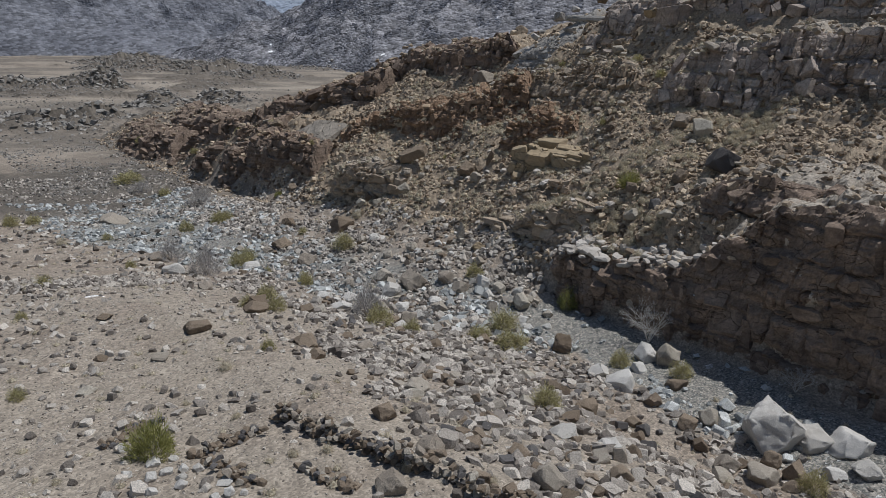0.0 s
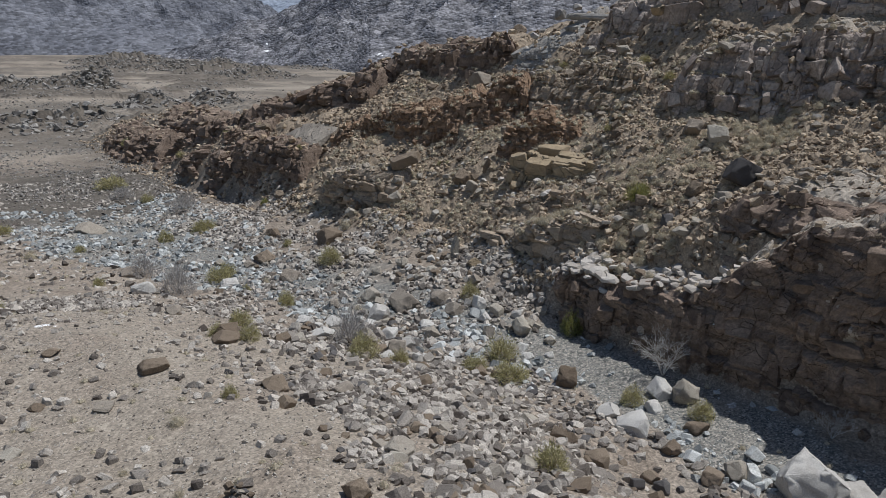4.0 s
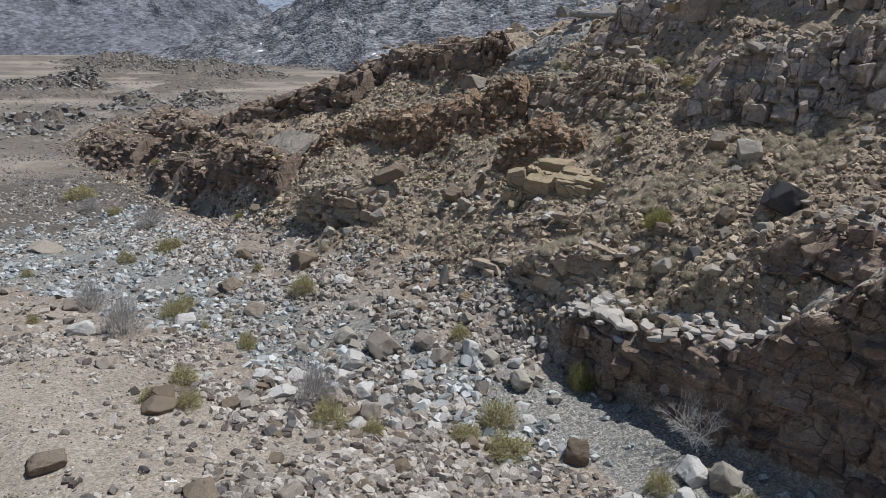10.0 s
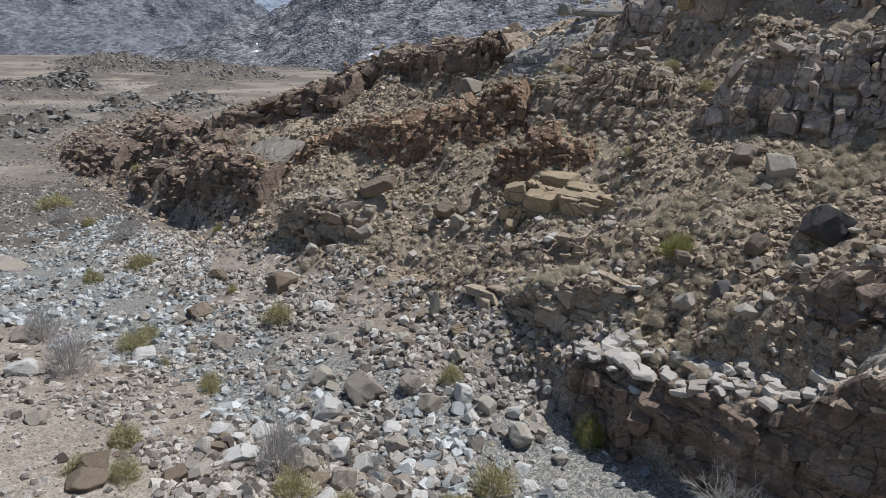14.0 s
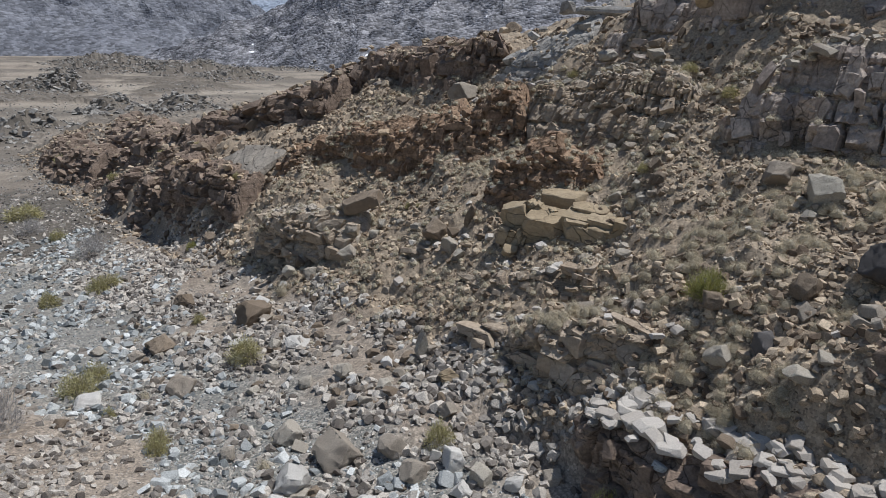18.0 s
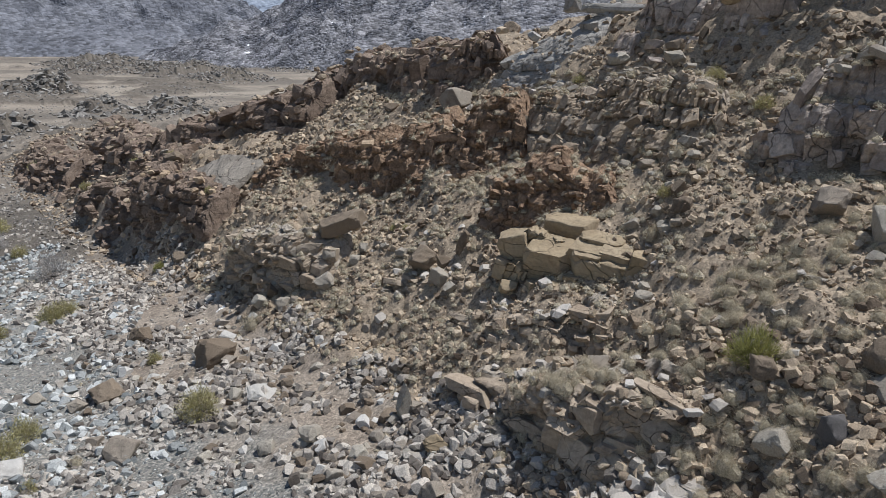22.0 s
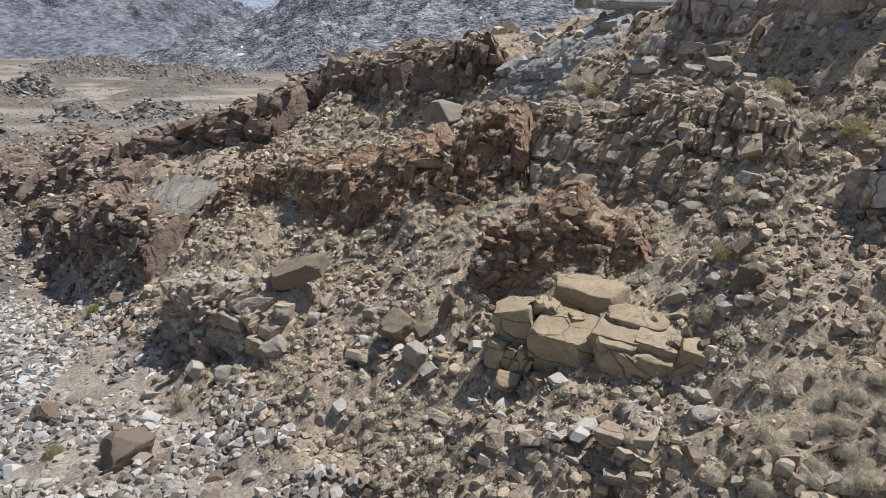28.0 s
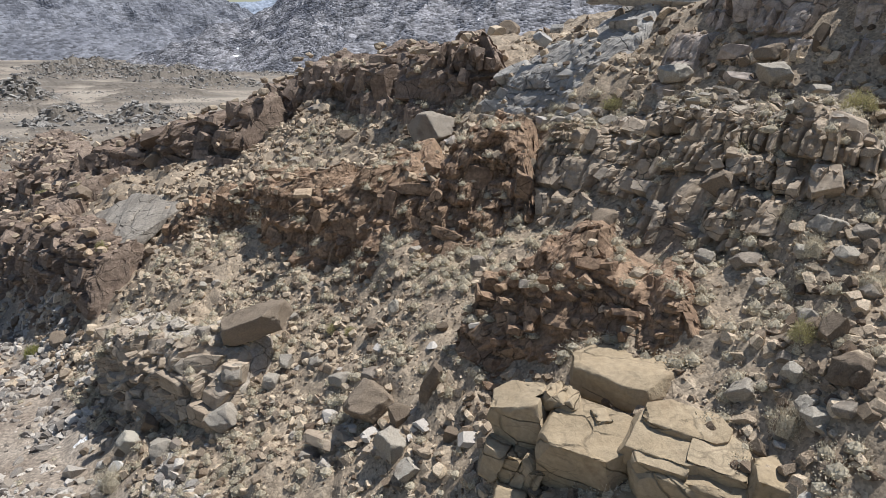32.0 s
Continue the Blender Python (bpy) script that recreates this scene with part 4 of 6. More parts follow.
outcrop("low sandstone ledge half buried in scree", [(3.90, 14.2, 0.40, 1.55), (3.80, 12.8, 0.40, 1.85), (4.10, 11.2, 0.70, 2.05), (4.70, 10.2, 1.20, 2.25)],
        TAN, 12, LOOSE, (0.14, 0.34), k=60, capmat=CAPSTONE, cap=1.3, cap_rise=0.2, block=(1.0, 0.45), amp=0.35, lean=0.2, slabs=0.6)
# red faces
outcrop("crumbling red-brown rock face in the middle of the slope", [(6.90, 12.8, 2.90, 4.45), (6.30, 11.8, 2.60, 4.95), (6.40, 10.4, 2.70, 5.45), (6.80, 9.0, 3.10, 5.75), (7.50, 7.6, 3.90, 6.05), (8.40, 6.4, 4.70, 6.35)],
        RED, 6, SCREE, (0.15, 0.3), k=70, ragged=0.4, swell=0.45, cap=1.4, cap_rise=0.2, block=(0.42, 0.38), amp=0.2, crack=0.07, bed=0.05, lean=0.38, rough=0.14, density=0.16, proud=0.12)
outcrop("long red-brown rock band across the slope", [(5.00, 31.0, 0.70, 2.15), (6.20, 28.0, 1.30, 3.75), (7.40, 25.6, 2.30, 4.95), (6.90, 23.6, 1.80, 5.25), (7.00, 21.2, 1.90, 5.45), (7.70, 18.6, 2.70, 5.95), (8.40, 16.4, 3.60, 6.55), (9.60, 14.4, 4.60, 6.95), (10.60, 13.0, 5.30, 7.25)],
        RED, 12, LEDGE, (0.15, 0.4), k=80, ragged=0.6, swell=0.5, cap=2.0, cap_rise=0.3, block=(0.55, 0.8), amp=0.36, crack=0.1, bed=0.05, lean=0.36, rough=0.14, density=0.24, proud=0.15)
outcrop("columned tan rock band below the upper slope", [(10.4, 15.0, 5.80, 7.80), (10.7, 13.0, 5.90, 8.00), (10.6, 11.0, 6.10, 8.30), (10.4, 8.8, 6.40, 8.40), (10.5, 6.4, 6.70, 8.50), (11.1, 4.8, 7.20, 8.80)],
        TAN, 14, BOULDER, (0.15, 0.35), k=90, capmat=CAPSTONE, cap=1.6, cap_rise=0.35, block=(0.5, 0.8), amp=0.5, crack=0.22, bed=0.02, lean=0.60, rounding=0.12, swell=0.25, rough=0.03, step=0.048, density=0.35, proud=0.12)
outcrop("dark blocky cliff on the upper slope", [(11.00, 4.4, 6.80, 8.50), (10.40, 3.2, 6.50, 8.90), (10.60, 1.4, 6.50, 9.50), (11.00, -0.6, 6.80, 10.00), (11.60, -3.0, 7.20, 10.30), (12.20, -7.0, 7.50, 10.70), (12.80, -13.0, 8.10, 11.50)],
        GREYCLIFF, 34, BOULDER, (0.2, 0.5), k=100, capmat=CAPSTONE, cap=2.4, cap_rise=0.3, block=(0.8, 1.05), amp=0.65, crack=0.24, bed=0.05, lean=0.34, rounding=0.12, rough=0.04)
# the upper crags
outcrop("smooth grey inclined slabs below the crest", [(13.30, 19.5, 7.50, 9.10), (13.30, 17.2, 7.90, 10.30), (13.50, 15.0, 8.30, 11.10), (13.90, 13.2, 8.70, 11.70)],
        GREYSLAB, 8, GREYSLAB, (0.3, 0.6), k=110, cap=3.0, cap_rise=0.35, block=(2.2, 0.8), amp=0.25, crack=0.12, bed=0.06, lean=0.8, rounding=0.5)
outcrop("grey-brown jointed crag at the top of the slope", [(14.20, 13.2, 8.70, 11.90), (14.30, 11.2, 8.90, 12.50), (14.60, 9.0, 9.30, 12.70), (14.70, 6.5, 9.70, 12.70), (15.00, 3.5, 10.30, 13.10), (15.50, 0.0, 10.70, 13.70), (16.20, -6.0, 11.10, 14.80)],
        GREYCLIFF, 34, BROWN, (0.25, 0.6), k=120, capmat=CAPSTONE, cap=3.0, cap_rise=0.35, block=(1.1, 1.3), amp=0.65, crack=0.24, bed=0.06, lean=0.5, rounding=0.12, rough=0.04)
# the low spur down the valley, with its grey tilted slab
outcrop("broken brown rock face at the end of the spur", [(3.90, 42.5, -0.90, 1.90), (1.40, 40.6, -2.90, 1.10), (0.70, 38.2, -3.10, 1.40), (1.10, 35.8, -2.70, 1.80), (1.50, 33.4, -2.30, 1.90), (1.90, 31.0, -1.50, 1.80), (2.50, 28.6, -0.90, 1.90)],
        CLIFF, 20, LEDGE, (0.15, 0.4), k=130, cap=1.6, cap_rise=0.3, block=(1.0, 0.9), amp=0.55, crack=0.2, lean=0.25, rough=0.1)
outcrop("jagged reddish rocks on the far part of the spur", [(1.60, 62.0, -4.20, -1.30), (2.80, 56.0, -3.00, 0.30), (3.80, 51.0, -1.80, 1.90), (5.00, 46.5, -0.60, 3.10), (7.00, 42.0, 1.20, 4.50), (9.00, 37.0, 2.60, 6.10), (10.00, 32.0, 4.00, 7.30)],
        SPUR, 26, SCREE, (0.2, 0.5), k=150, cap=2.4, cap_rise=0.3, block=(1.4, 1.2), amp=0.8, crack=0.3, lean=0.3, rough=0.15, step=0.13)
outcrop("tan broken crest rocks", [(12.80, 44.0, 3.00, 6.00), (12.60, 38.0, 3.80, 7.20), (12.40, 32.0, 4.80, 8.60), (12.50, 26.0, 5.80, 9.40), (12.60, 21.0, 6.80, 9.80), (13.6, 19.6, 7.6, 9.8), (15.6, 19.0, 8.6, 9.9)],
        SPUR, 26, SCREE, (0.2, 0.45), k=160, cap=2.2, cap_rise=0.3, block=(0.8, 1.2), amp=0.7, crack=0.3, lean=0.35, rough=0.14, step=0.12)
outcrop("reddish brown broken rocks along the foot of the spur", [(1.4, 64, -5.2, -3.9), (0.8, 59, -5.0, -2.9), (0.5, 54, -4.8, -2.0), (0.6, 50, -4.5, -1.0), (0.5, 46, -4.3, -0.1), (0.3, 42, -4.0, 0.3), (0.8, 40, -3.6, 0.2)],
        SPUR, 20, SCREE, (0.2, 0.45), k=180, cap=2.2, cap_rise=0.35, block=(1.3, 1.0), amp=0.7, crack=0.2, lean=0.4, rough=0.14, ragged=0.7, swell=0.9, step=0.1)
outcrop("dark broken ribs of rock on the spur", [(3.6, 58, -2.6, -0.9), (4.0, 53, -1.6, 0.5), (3.4, 48, -1.2, 1.2), (3.8, 44, -0.2, 2.0), (4.6, 40, 0.6, 2.6)],
        CLIFF, 16, SCREE, (0.2, 0.45), k=190, cap=2.0, cap_rise=0.3, block=(1.2, 1.1), amp=0.7, crack=0.2, lean=0.3, rough=0.14, ragged=0.7, swell=0.8, step=0.1)

outcrop("low brown rocks at the far tip of the spur", [(3.0, 93, -5.4, -3.2), (0.8, 86, -5.4, -2.5), (-0.4, 79, -5.3, -2.5), (-0.2, 72, -5.2, -2.2), (1.2, 65, -4.8, -1.6)],
        SPUR, 16, SCREE, (0.2, 0.5), k=210, cap=3.0, cap_rise=0.25, block=(1.4, 1.1), amp=0.8, crack=0.25, lean=0.45, rough=0.16, ragged=0.8, swell=0.9, step=0.14)
outcrop("broken brown ribs on the back of the spur", [(10.0, 97, -4.6, -1.9), (8.0, 88, -4.2, -1.2), (6.6, 80, -3.8, -0.5), (6.2, 72, -3.2, 0.3), (6.6, 64, -2.4, 1.1)],
        SPUR, 16, SCREE, (0.2, 0.5), k=220, cap=3.2, cap_rise=0.25, block=(1.4, 1.1), amp=0.8, crack=0.25, lean=0.45, rough=0.16, ragged=0.8, swell=0.9, step=0.14)

# ---- loose stones, too many to count ----
def in_bed(x, y):
    s, u = su(x, y)
    d = s - np.interp(u, BED_U, BED_S) - 0.3
    keep = np.abs(d) < np.where(d > 0, np.interp(u, (0, 6, 20, 30), (3.2, 1.6, 2.6, 5.0)), np.interp(u, (-2, 6, 18, 30), (1.4, 3.4, 4.0, 9.0))) + 1.1 * fbm(x / 2.2, y / 2.2, 3, 71)
    return keep & ((u > 0.5) | (s < -2.6) | (hash2(np.floor(x * 40), np.floor(y * 40)) < 0.12))


def off_sand(x, y):
    s, u = su(x, y)
    g = fbm(x / 3.0, y / 3.0, 3, 83)
    sandy = (s < -12.0 + 0.24 * np.minimum(u, 0) + 1.1 * g) & (u < 10)
    return ~sandy | (hash2(np.floor(x * 50), np.floor(y * 50)) < 0.16)


def off_bed(x, y):
    s, u = su(x, y)
    mid = np.abs(s - np.interp(u, BED_U, BED_S)) < 2.0 + 0.8 * fbm(x / 1.5, y / 1.5, 3, 87)
    return ~mid | (hash2(np.floor(x * 40), np.floor(y * 40), 3) < 0.2)


fill("river_cobbles", "white, grey and blue-green cobbles lying along the dry wadi bed", "cobbles", ROUNDED, 11000, -19, 0.3, -16, 46, 0.06, 0.34, COBBLE, 1001, 0.9, 1.8, 2.3, keep=in_bed)
fill("river_pebbles", "small grey pebbles over the dry wadi bed", "pebbles", CHIPS, 14000, -12, 0.3, -14, 28, 0.025, 0.09, COBBLE, 1011, 0.5, 1.2, 2.0, keep=in_bed)
fill("bank_rubble", "brown and tan broken stones covering the wadi bank", "rubble", ANGULAR, 19000, -22, -3.5, -18, 14, 0.04, 0.26, BANK, 1021, 0.7, 2.4, 2.3, keep=off_sand)
fill("bank_rocks", "close-lying brown and grey broken rocks on the wadi bank", "rocks", ROUNDED, 3000, -14.5, -3.8, -17, 5, 0.10, 0.32, BANK, 1025, 0.5, 2.0, 2.0, keep=off_sand)
fill("bank_gravel", "small pale and brown stones scattered over the bank", "gravel", CHIPS, 30000, -25, -6, -14, 12, 0.016, 0.065, BANK, 1031, 0.4, 2.0, 2.2)
fill("bar_stones", "tan stones piled between the wadi and the slope", "stones", ANGULAR, 13500, -6.5, 1.8, -1, 38, 0.05, 0.34, BANK, 1041, 0.9, 2.0, 2.3, keep=off_bed)
fill("valley_stones", "stones over the lower valley floor", "stones", CHIPS, 7500, -30, 0, 10, 64, 0.10, 0.42, BANK, 1051, 0.6, 4.0, 2.6)
fill("slope_scree", "brown broken stones lying over the hillside", "scree", ANGULAR, 21000, 0.8, 15, -15, 34, 0.045, 0.27, SCREE, 1061, 0.6, 1.7, 2.8)
fill("ledge_rubble", "pale broken stones lying behind the cliff ledge", "rubble", ANGULAR, 3000, 0.4, 4.8, -8, 4, 0.06, 0.30, SCREE, 1067, 0.3, 1.5, 2.2)
fill("slope_chips", "small stone chips over the hillside", "scree", CHIPS, 34000, 0.6, 13.5, -12, 26, 0.02, 0.09, SCREE, 1071, 0.4, 1.6, 2.0)
fill("talus_blocks", "angular blocks fallen below the upper cliffs", "blocks", ANGULAR, 1500, 6.5, 13, -9, 9, 0.06, 0.25, SCREE, 1065, 0.6, 1.7, 2.2)
fill("upper_blocks", "angular blocks on the upper slope", "blocks", ANGULAR, 4800, 11, 21, -14, 42, 0.06, 0.30, SCREE, 1081, 0.7, 3.0, 3.0)
fill("spur_blocks", "broken reddish blocks along the low spur", "blocks", ANGULAR, 7000, -1.5, 15, 27, 96, 0.08, 0.40, SCREE, 1091, 0.4, 3.0, 2.4)


def knoll_rocks():
    g = np.random.default_rng(1101)
    X, Y = [], []
    for cx, cy, across, deep, h in KNOLLS:
        d = math.hypot(cx, cy)
        n = int(450 + 2.0 * across * deep)
        q, a = np.sqrt(g.uniform(0, 1.3, n)), g.uniform(0, 2 * math.pi, n)
        p, w = across * q * np.cos(a), deep * q * np.sin(a)
        X.append(cx + p * cy / d + w * cx / d); Y.append(cy - p * cx / d + w * cy / d)
    X, Y = np.concatenate(X), np.concatenate(Y)
    strewn("knoll_rocks", "dark weathered rocks on the knolls of the plain", "rocks", CHIPS, X, Y, sizes(len(X), 0.25, 1.4, 1102, 2.6), PLAINROCK, 1103, 0.3)


knoll_rocks()
fill("terrace_stones", "dark gravel and stones on the valley terrace", "stones", CHIPS, 5500, -14, 2, 50, 92, 0.06, 0.30, PLAINROCK, 1121, 0.7, 5.0, 2.4)
fill("outer_gravel", "scattered stones on the open ground behind the bank", "gravel", CHIPS, 3500, -42, 14, -60, -16, 0.06, 0.28, BANK, 1131, 0.5, 4.0, 2.6)
fill("plain_stones", "stones dotted over the far plain", "stones", CHIPS, 16000, -110, 70, 75, 260, 0.12, 0.60, PLAINROCK, 1111, 0.9, 10.0, 2.4)


def single_rocks(name, label, group, n, s0, s1, u0, u1, lo, hi, mats, seed, power=1.6, keep=None):
    """Rocks that lie singly, each an object of its own."""
    x, y = spread(n, s0, s1, u0, u1, seed, 0.8, seed % 89, 2.2)
    if keep is not None:
        w = keep(x, y)
        x, y = x[w], y[w]
    z = top(x, y)
    g = np.random.default_rng(seed)
    size = lo + (hi - lo) * g.uniform(0, 1, len(x)) ** power
    for i in np.nonzero(z > -50)[0]:
        ob = new(name, shared("block", int(g.integers(0, len(BLOCKS))), BLOCKS, mats[int(g.integers(0, len(mats)))]))
        ob.matrix_basis = Matrix.LocRotScale((x[i], y[i], z[i] - 0.12 * size[i]), Euler((g.normal(0, 0.3), g.normal(0, 0.3), g.uniform(0, 6.28))), tuple(size[i] * g.uniform(0.8, 1.25, 3)))
        tagged(ob, label, "rock", group)


single_rocks("bank_rock", "brown angular rock among bank rubble", "bank rocks", 380, -15, -4.5, -17, 5, 0.15, 0.40, (BROWN, BROWN, BOULDER, DARK), 1201, keep=off_sand)
single_rocks("bar_rock", "tan broken rock beside the wadi bed", "bar rocks", 420, -6.5, 1.2, 0, 22, 0.16, 0.42, (BOULDER, BOULDER, BROWN, PALE), 1211, keep=off_bed)
single_rocks("slope_rock", "brown broken rock lying on the hillside", "slope rocks", 360, 1.0, 13.5, -9, 24, 0.13, 0.36, (BOULDER, LOOSE, BROWN), 1221, 2.2)
single_rocks("spur_rock", "reddish brown rock on the low spur", "spur rocks", 240, 0.5, 15, 26, 66, 0.15, 0.45, (BROWN, BOULDER, BROWN), 1231, 2.0)

# ---- single boulders ----
BIG = [settled(hewn(900 + i, cuts=13, keep=(0.62, 0.9), bevel=0.07, segs=1, fine=0.36, rough=0.05, wave=2.6, tumble=1.0), 1.0) for i in range(16)]
ROUND = [settled(hewn(940 + i, cuts=15, keep=(0.68, 0.88), bevel=0.17, segs=2, fine=0.3, rough=0.05, wave=2.6, tumble=1.0), 1.0) for i in range(8)]
STONE_WORDS = {
    "boulder_stone": "tan sandstone boulder with flat broken faces", "pale_stone": "pale bleached boulder lying among stones",
    "brown_stone": "brown weathered boulder with sharp edges", "dark_stone": "dark grey split boulder on stony ground",
    "yellow_sandstone": "yellowish broken sandstone block", "grey_slab": "grey broken rock slab on the slope"}
COUNT = [0]


def stone(x, y, w, h, mat):
    """One boulder, w metres wide and h times as high, settled into the ground."""
    COUNT[0] += 1
    i = COUNT[0]
    if mat is PALE and su(x, y)[0] > 0.3:
        mat = BOULDER
    shapes = ROUND if (mat is PALE and i % 2 and w < 0.7) else BIG
    ob = new("boulder", shared("boulder" + ("_r" if shapes is ROUND else ""), i % len(shapes), shapes, mat, True))
    g = random.Random(i)
    zz = float(top([x], [y + 0.25 * w])[0])
    zz = zz if zz > -50 else float(land(x, y + 0.25 * w))
    turn = g.uniform(0, 6.28) if 0.5 < h < 1.2 else g.uniform(-0.5, 0.5)
    ob.matrix_basis = Matrix.LocRotScale((x, y + 0.25 * w, zz - 0.10 * w * h), Euler((g.gauss(0, 0.12), g.gauss(0, 0.12), turn)),
                                         (w * 0.55, w * (0.52 if h < 1.2 else 0.40), w * h * 0.62))
    return tagged(ob, STONE_WORDS[mat.name], "boulder", "boulders")


stone(7.76, 19.52, 1.80, 0.80, PALE)
stone(8.83, 19.42, 1.15, 0.70, PALE)
stone(9.79, 19.08, 1.31, 0.60, PALE)
stone(7.86, 17.81, 0.77, 0.90, BROWN)
stone(6.94, 17.65, 0.92, 0.70, BOULDER)
stone(6.24, 18.27, 0.71, 0.70, BOULDER)
stone(2.10, 25.81, 0.90, 0.95, BROWN)
stone(5.08, 24.87, 0.94, 0.80, PALE)
stone(5.75, 24.54, 0.84, 0.85, BOULDER)
stone(-2.07, 16.63, 0.82, 0.60, BOULDER)
stone(0.53, 13.09, 0.50, 0.80, BROWN)
stone(-0.15, 15.16, 0.52, 0.70, BROWN)
stone(-13.39, 21.21, 0.64, 0.40, BROWN)
stone(-9.52, 17.73, 0.57, 0.40, BOULDER)
stone(-5.98, 19.82, 0.85, 0.50, BROWN)
stone(-1.23, 12.78, 0.68, 0.70, BOULDER)
stone(-2.48, 14.20, 0.55, 0.80, BROWN)
stone(2.49, 14.58, 0.56, 0.50, PALE)
stone(1.54, 15.04, 0.76, 0.35, PALE)
stone(-1.68, 11.01, 0.68, 0.60, BOULDER)
stone(5.64, 20.38, 0.68, 0.80, BROWN)
stone(6.28, 20.66, 0.75, 0.80, BOULDER)
stone(4.87, 21.71, 0.65, 0.70, BROWN)
stone(2.52, 13.09, 0.55, 0.60, BROWN)
stone(1.00, 11.96, 0.61, 0.70, BOULDER)
stone(5.79, 22.90, 0.76, 0.60, BROWN)
stone(3.92, 22.70, 1.13, 0.50, PALE)
stone(3.26, 23.59, 0.88, 0.50, PALE)
stone(-5.29, 18.72, 0.58, 0.80, BROWN)
stone(-4.43, 20.63, 0.71, 0.60, BOULDER)
stone(-10.30, 15.55, 0.51, 0.40, BOULDER)
stone(-11.39, 17.86, 0.48, 0.40, BROWN)
stone(-9.72, 25.21, 0.98, 0.50, BROWN)
stone(-9.67, 20.26, 0.97, 0.40, BROWN)
stone(4.66, 24.04, 0.71, 0.60, PALE)
stone(5.72, 19.25, 0.58, 0.70, BROWN)
stone(4.00, 17.77, 0.51, 0.80, DARK)
stone(4.20, 19.71, 0.50, 0.80, DARK)
stone(7.51, 18.55, 0.62, 0.80, BROWN)
stone(8.89, 18.02, 0.60, 0.60, PALE)
stone(9.72, 18.03, 0.74, 0.50, PALE)
stone(-0.16, 11.64, 0.50, 0.70, BROWN)
stone(2.58, 20.17, 0.75, 0.60, BROWN)
stone(0.66, 17.22, 0.52, 0.70, BOULDER)
stone(-13.77, 39.79, 1.56, 0.60, BROWN)
stone(-11.20, 36.02, 1.05, 0.85, BOULDER)
stone(-10.57, 41.63, 1.56, 0.70, BROWN)
stone(-7.73, 38.63, 1.22, 0.35, PALE)
stone(-15.01, 44.49, 0.95, 0.80, BROWN)
stone(-16.65, 32.00, 1.28, 0.60, PALE)
stone(-6.25, 32.90, 1.08, 0.65, BOULDER)
stone(-4.63, 31.92, 1.45, 0.65, BOULDER)
stone(-3.11, 32.10, 0.87, 0.90, BOULDER)
stone(-2.36, 31.27, 0.88, 0.70, BOULDER)
stone(-5.44, 30.56, 1.12, 0.70, PALE)
stone(-7.72, 31.91, 0.54, 1.00, BOULDER)
stone(-7.89, 28.43, 0.69, 0.80, PALE)
stone(-7.32, 28.27, 0.52, 0.80, PALE)
stone(-6.91, 28.71, 0.75, 0.70, PALE)
stone(-6.93, 27.15, 1.20, 0.35, PALE)
stone(-5.24, 27.37, 0.99, 0.95, BOULDER)
stone(-4.07, 26.87, 0.78, 0.95, BOULDER)
stone(-4.56, 28.49, 0.89, 0.60, PALE)
stone(-3.80, 28.05, 0.74, 0.80, PALE)
stone(-3.01, 29.17, 0.67, 0.80, BOULDER)
stone(-3.34, 30.09, 0.74, 0.50, PALE)
stone(-7.41, 26.06, 0.73, 0.60, BOULDER)
stone(-7.87, 25.55, 0.74, 0.60, BROWN)
stone(-9.46, 24.56, 0.95, 0.50, BROWN)
stone(-12.92, 27.67, 0.81, 0.50, BOULDER)
stone(-9.59, 28.03, 0.39, 0.90, PALE)
stone(-4.18, 25.89, 0.66, 0.60, PALE)
stone(0.53, 29.68, 0.74, 0.85, BOULDER)
stone(0.34, 30.94, 0.61, 0.70, PALE)
stone(-0.51, 31.24, 0.65, 0.80, BOULDER)
stone(-1.03, 30.67, 0.60, 0.90, PALE)
stone(-1.71, 33.66, 0.68, 0.80, BOULDER)
stone(0.57, 28.59, 0.55, 0.60, PALE)
stone(0.75, 27.81, 0.62, 0.40, PALE)
stone(1.59, 27.98, 0.47, 0.70, PALE)
stone(1.63, 28.99, 0.46, 0.80, BOULDER)
stone(5.18, 32.76, 0.64, 0.80, BROWN)
stone(6.01, 31.21, 0.70, 1.00, DARK)
stone(5.18, 31.51, 0.89, 0.60, BOULDER)
stone(6.24, 29.42, 0.73, 0.50, BOULDER)
stone(8.68, 31.34, 1.39, 0.75, DARK)
stone(7.11, 32.04, 0.75, 0.95, BROWN)
stone(8.70, 35.45, 1.07, 1.00, BOULDER)
stone(8.13, 37.46, 0.95, 0.60, BOULDER)
stone(6.75, 45.00, 1.18, 0.70, BOULDER)
stone(4.79, 39.42, 0.54, 1.00, BROWN)
stone(-2.83, 36.82, 0.58, 2.40, BOULDER)
stone(-1.83, 35.24, 0.85, 0.70, YELLOW)
stone(-8.39, 35.78, 0.49, 0.80, BOULDER)
stone(-10.89, 38.44, 0.59, 0.60, PALE)
stone(-12.40, 40.66, 0.63, 0.60, BOULDER)
stone(-14.53, 39.27, 0.61, 0.60, BOULDER)
stone(-13.74, 34.75, 1.10, 0.50, PALE)
stone(-13.51, 33.13, 0.54, 0.60, BROWN)
stone(-19.71, 36.17, 1.42, 0.40, BOULDER)
stone(-29.90, 48.30, 2.04, 0.40, BOULDER)
stone(-16.51, 39.92, 0.68, 0.60, BOULDER)
stone(-8.25, 37.25, 0.61, 0.70, BOULDER)
stone(-6.59, 35.89, 0.62, 0.70, BOULDER)
stone(-5.37, 36.02, 0.62, 0.70, BOULDER)
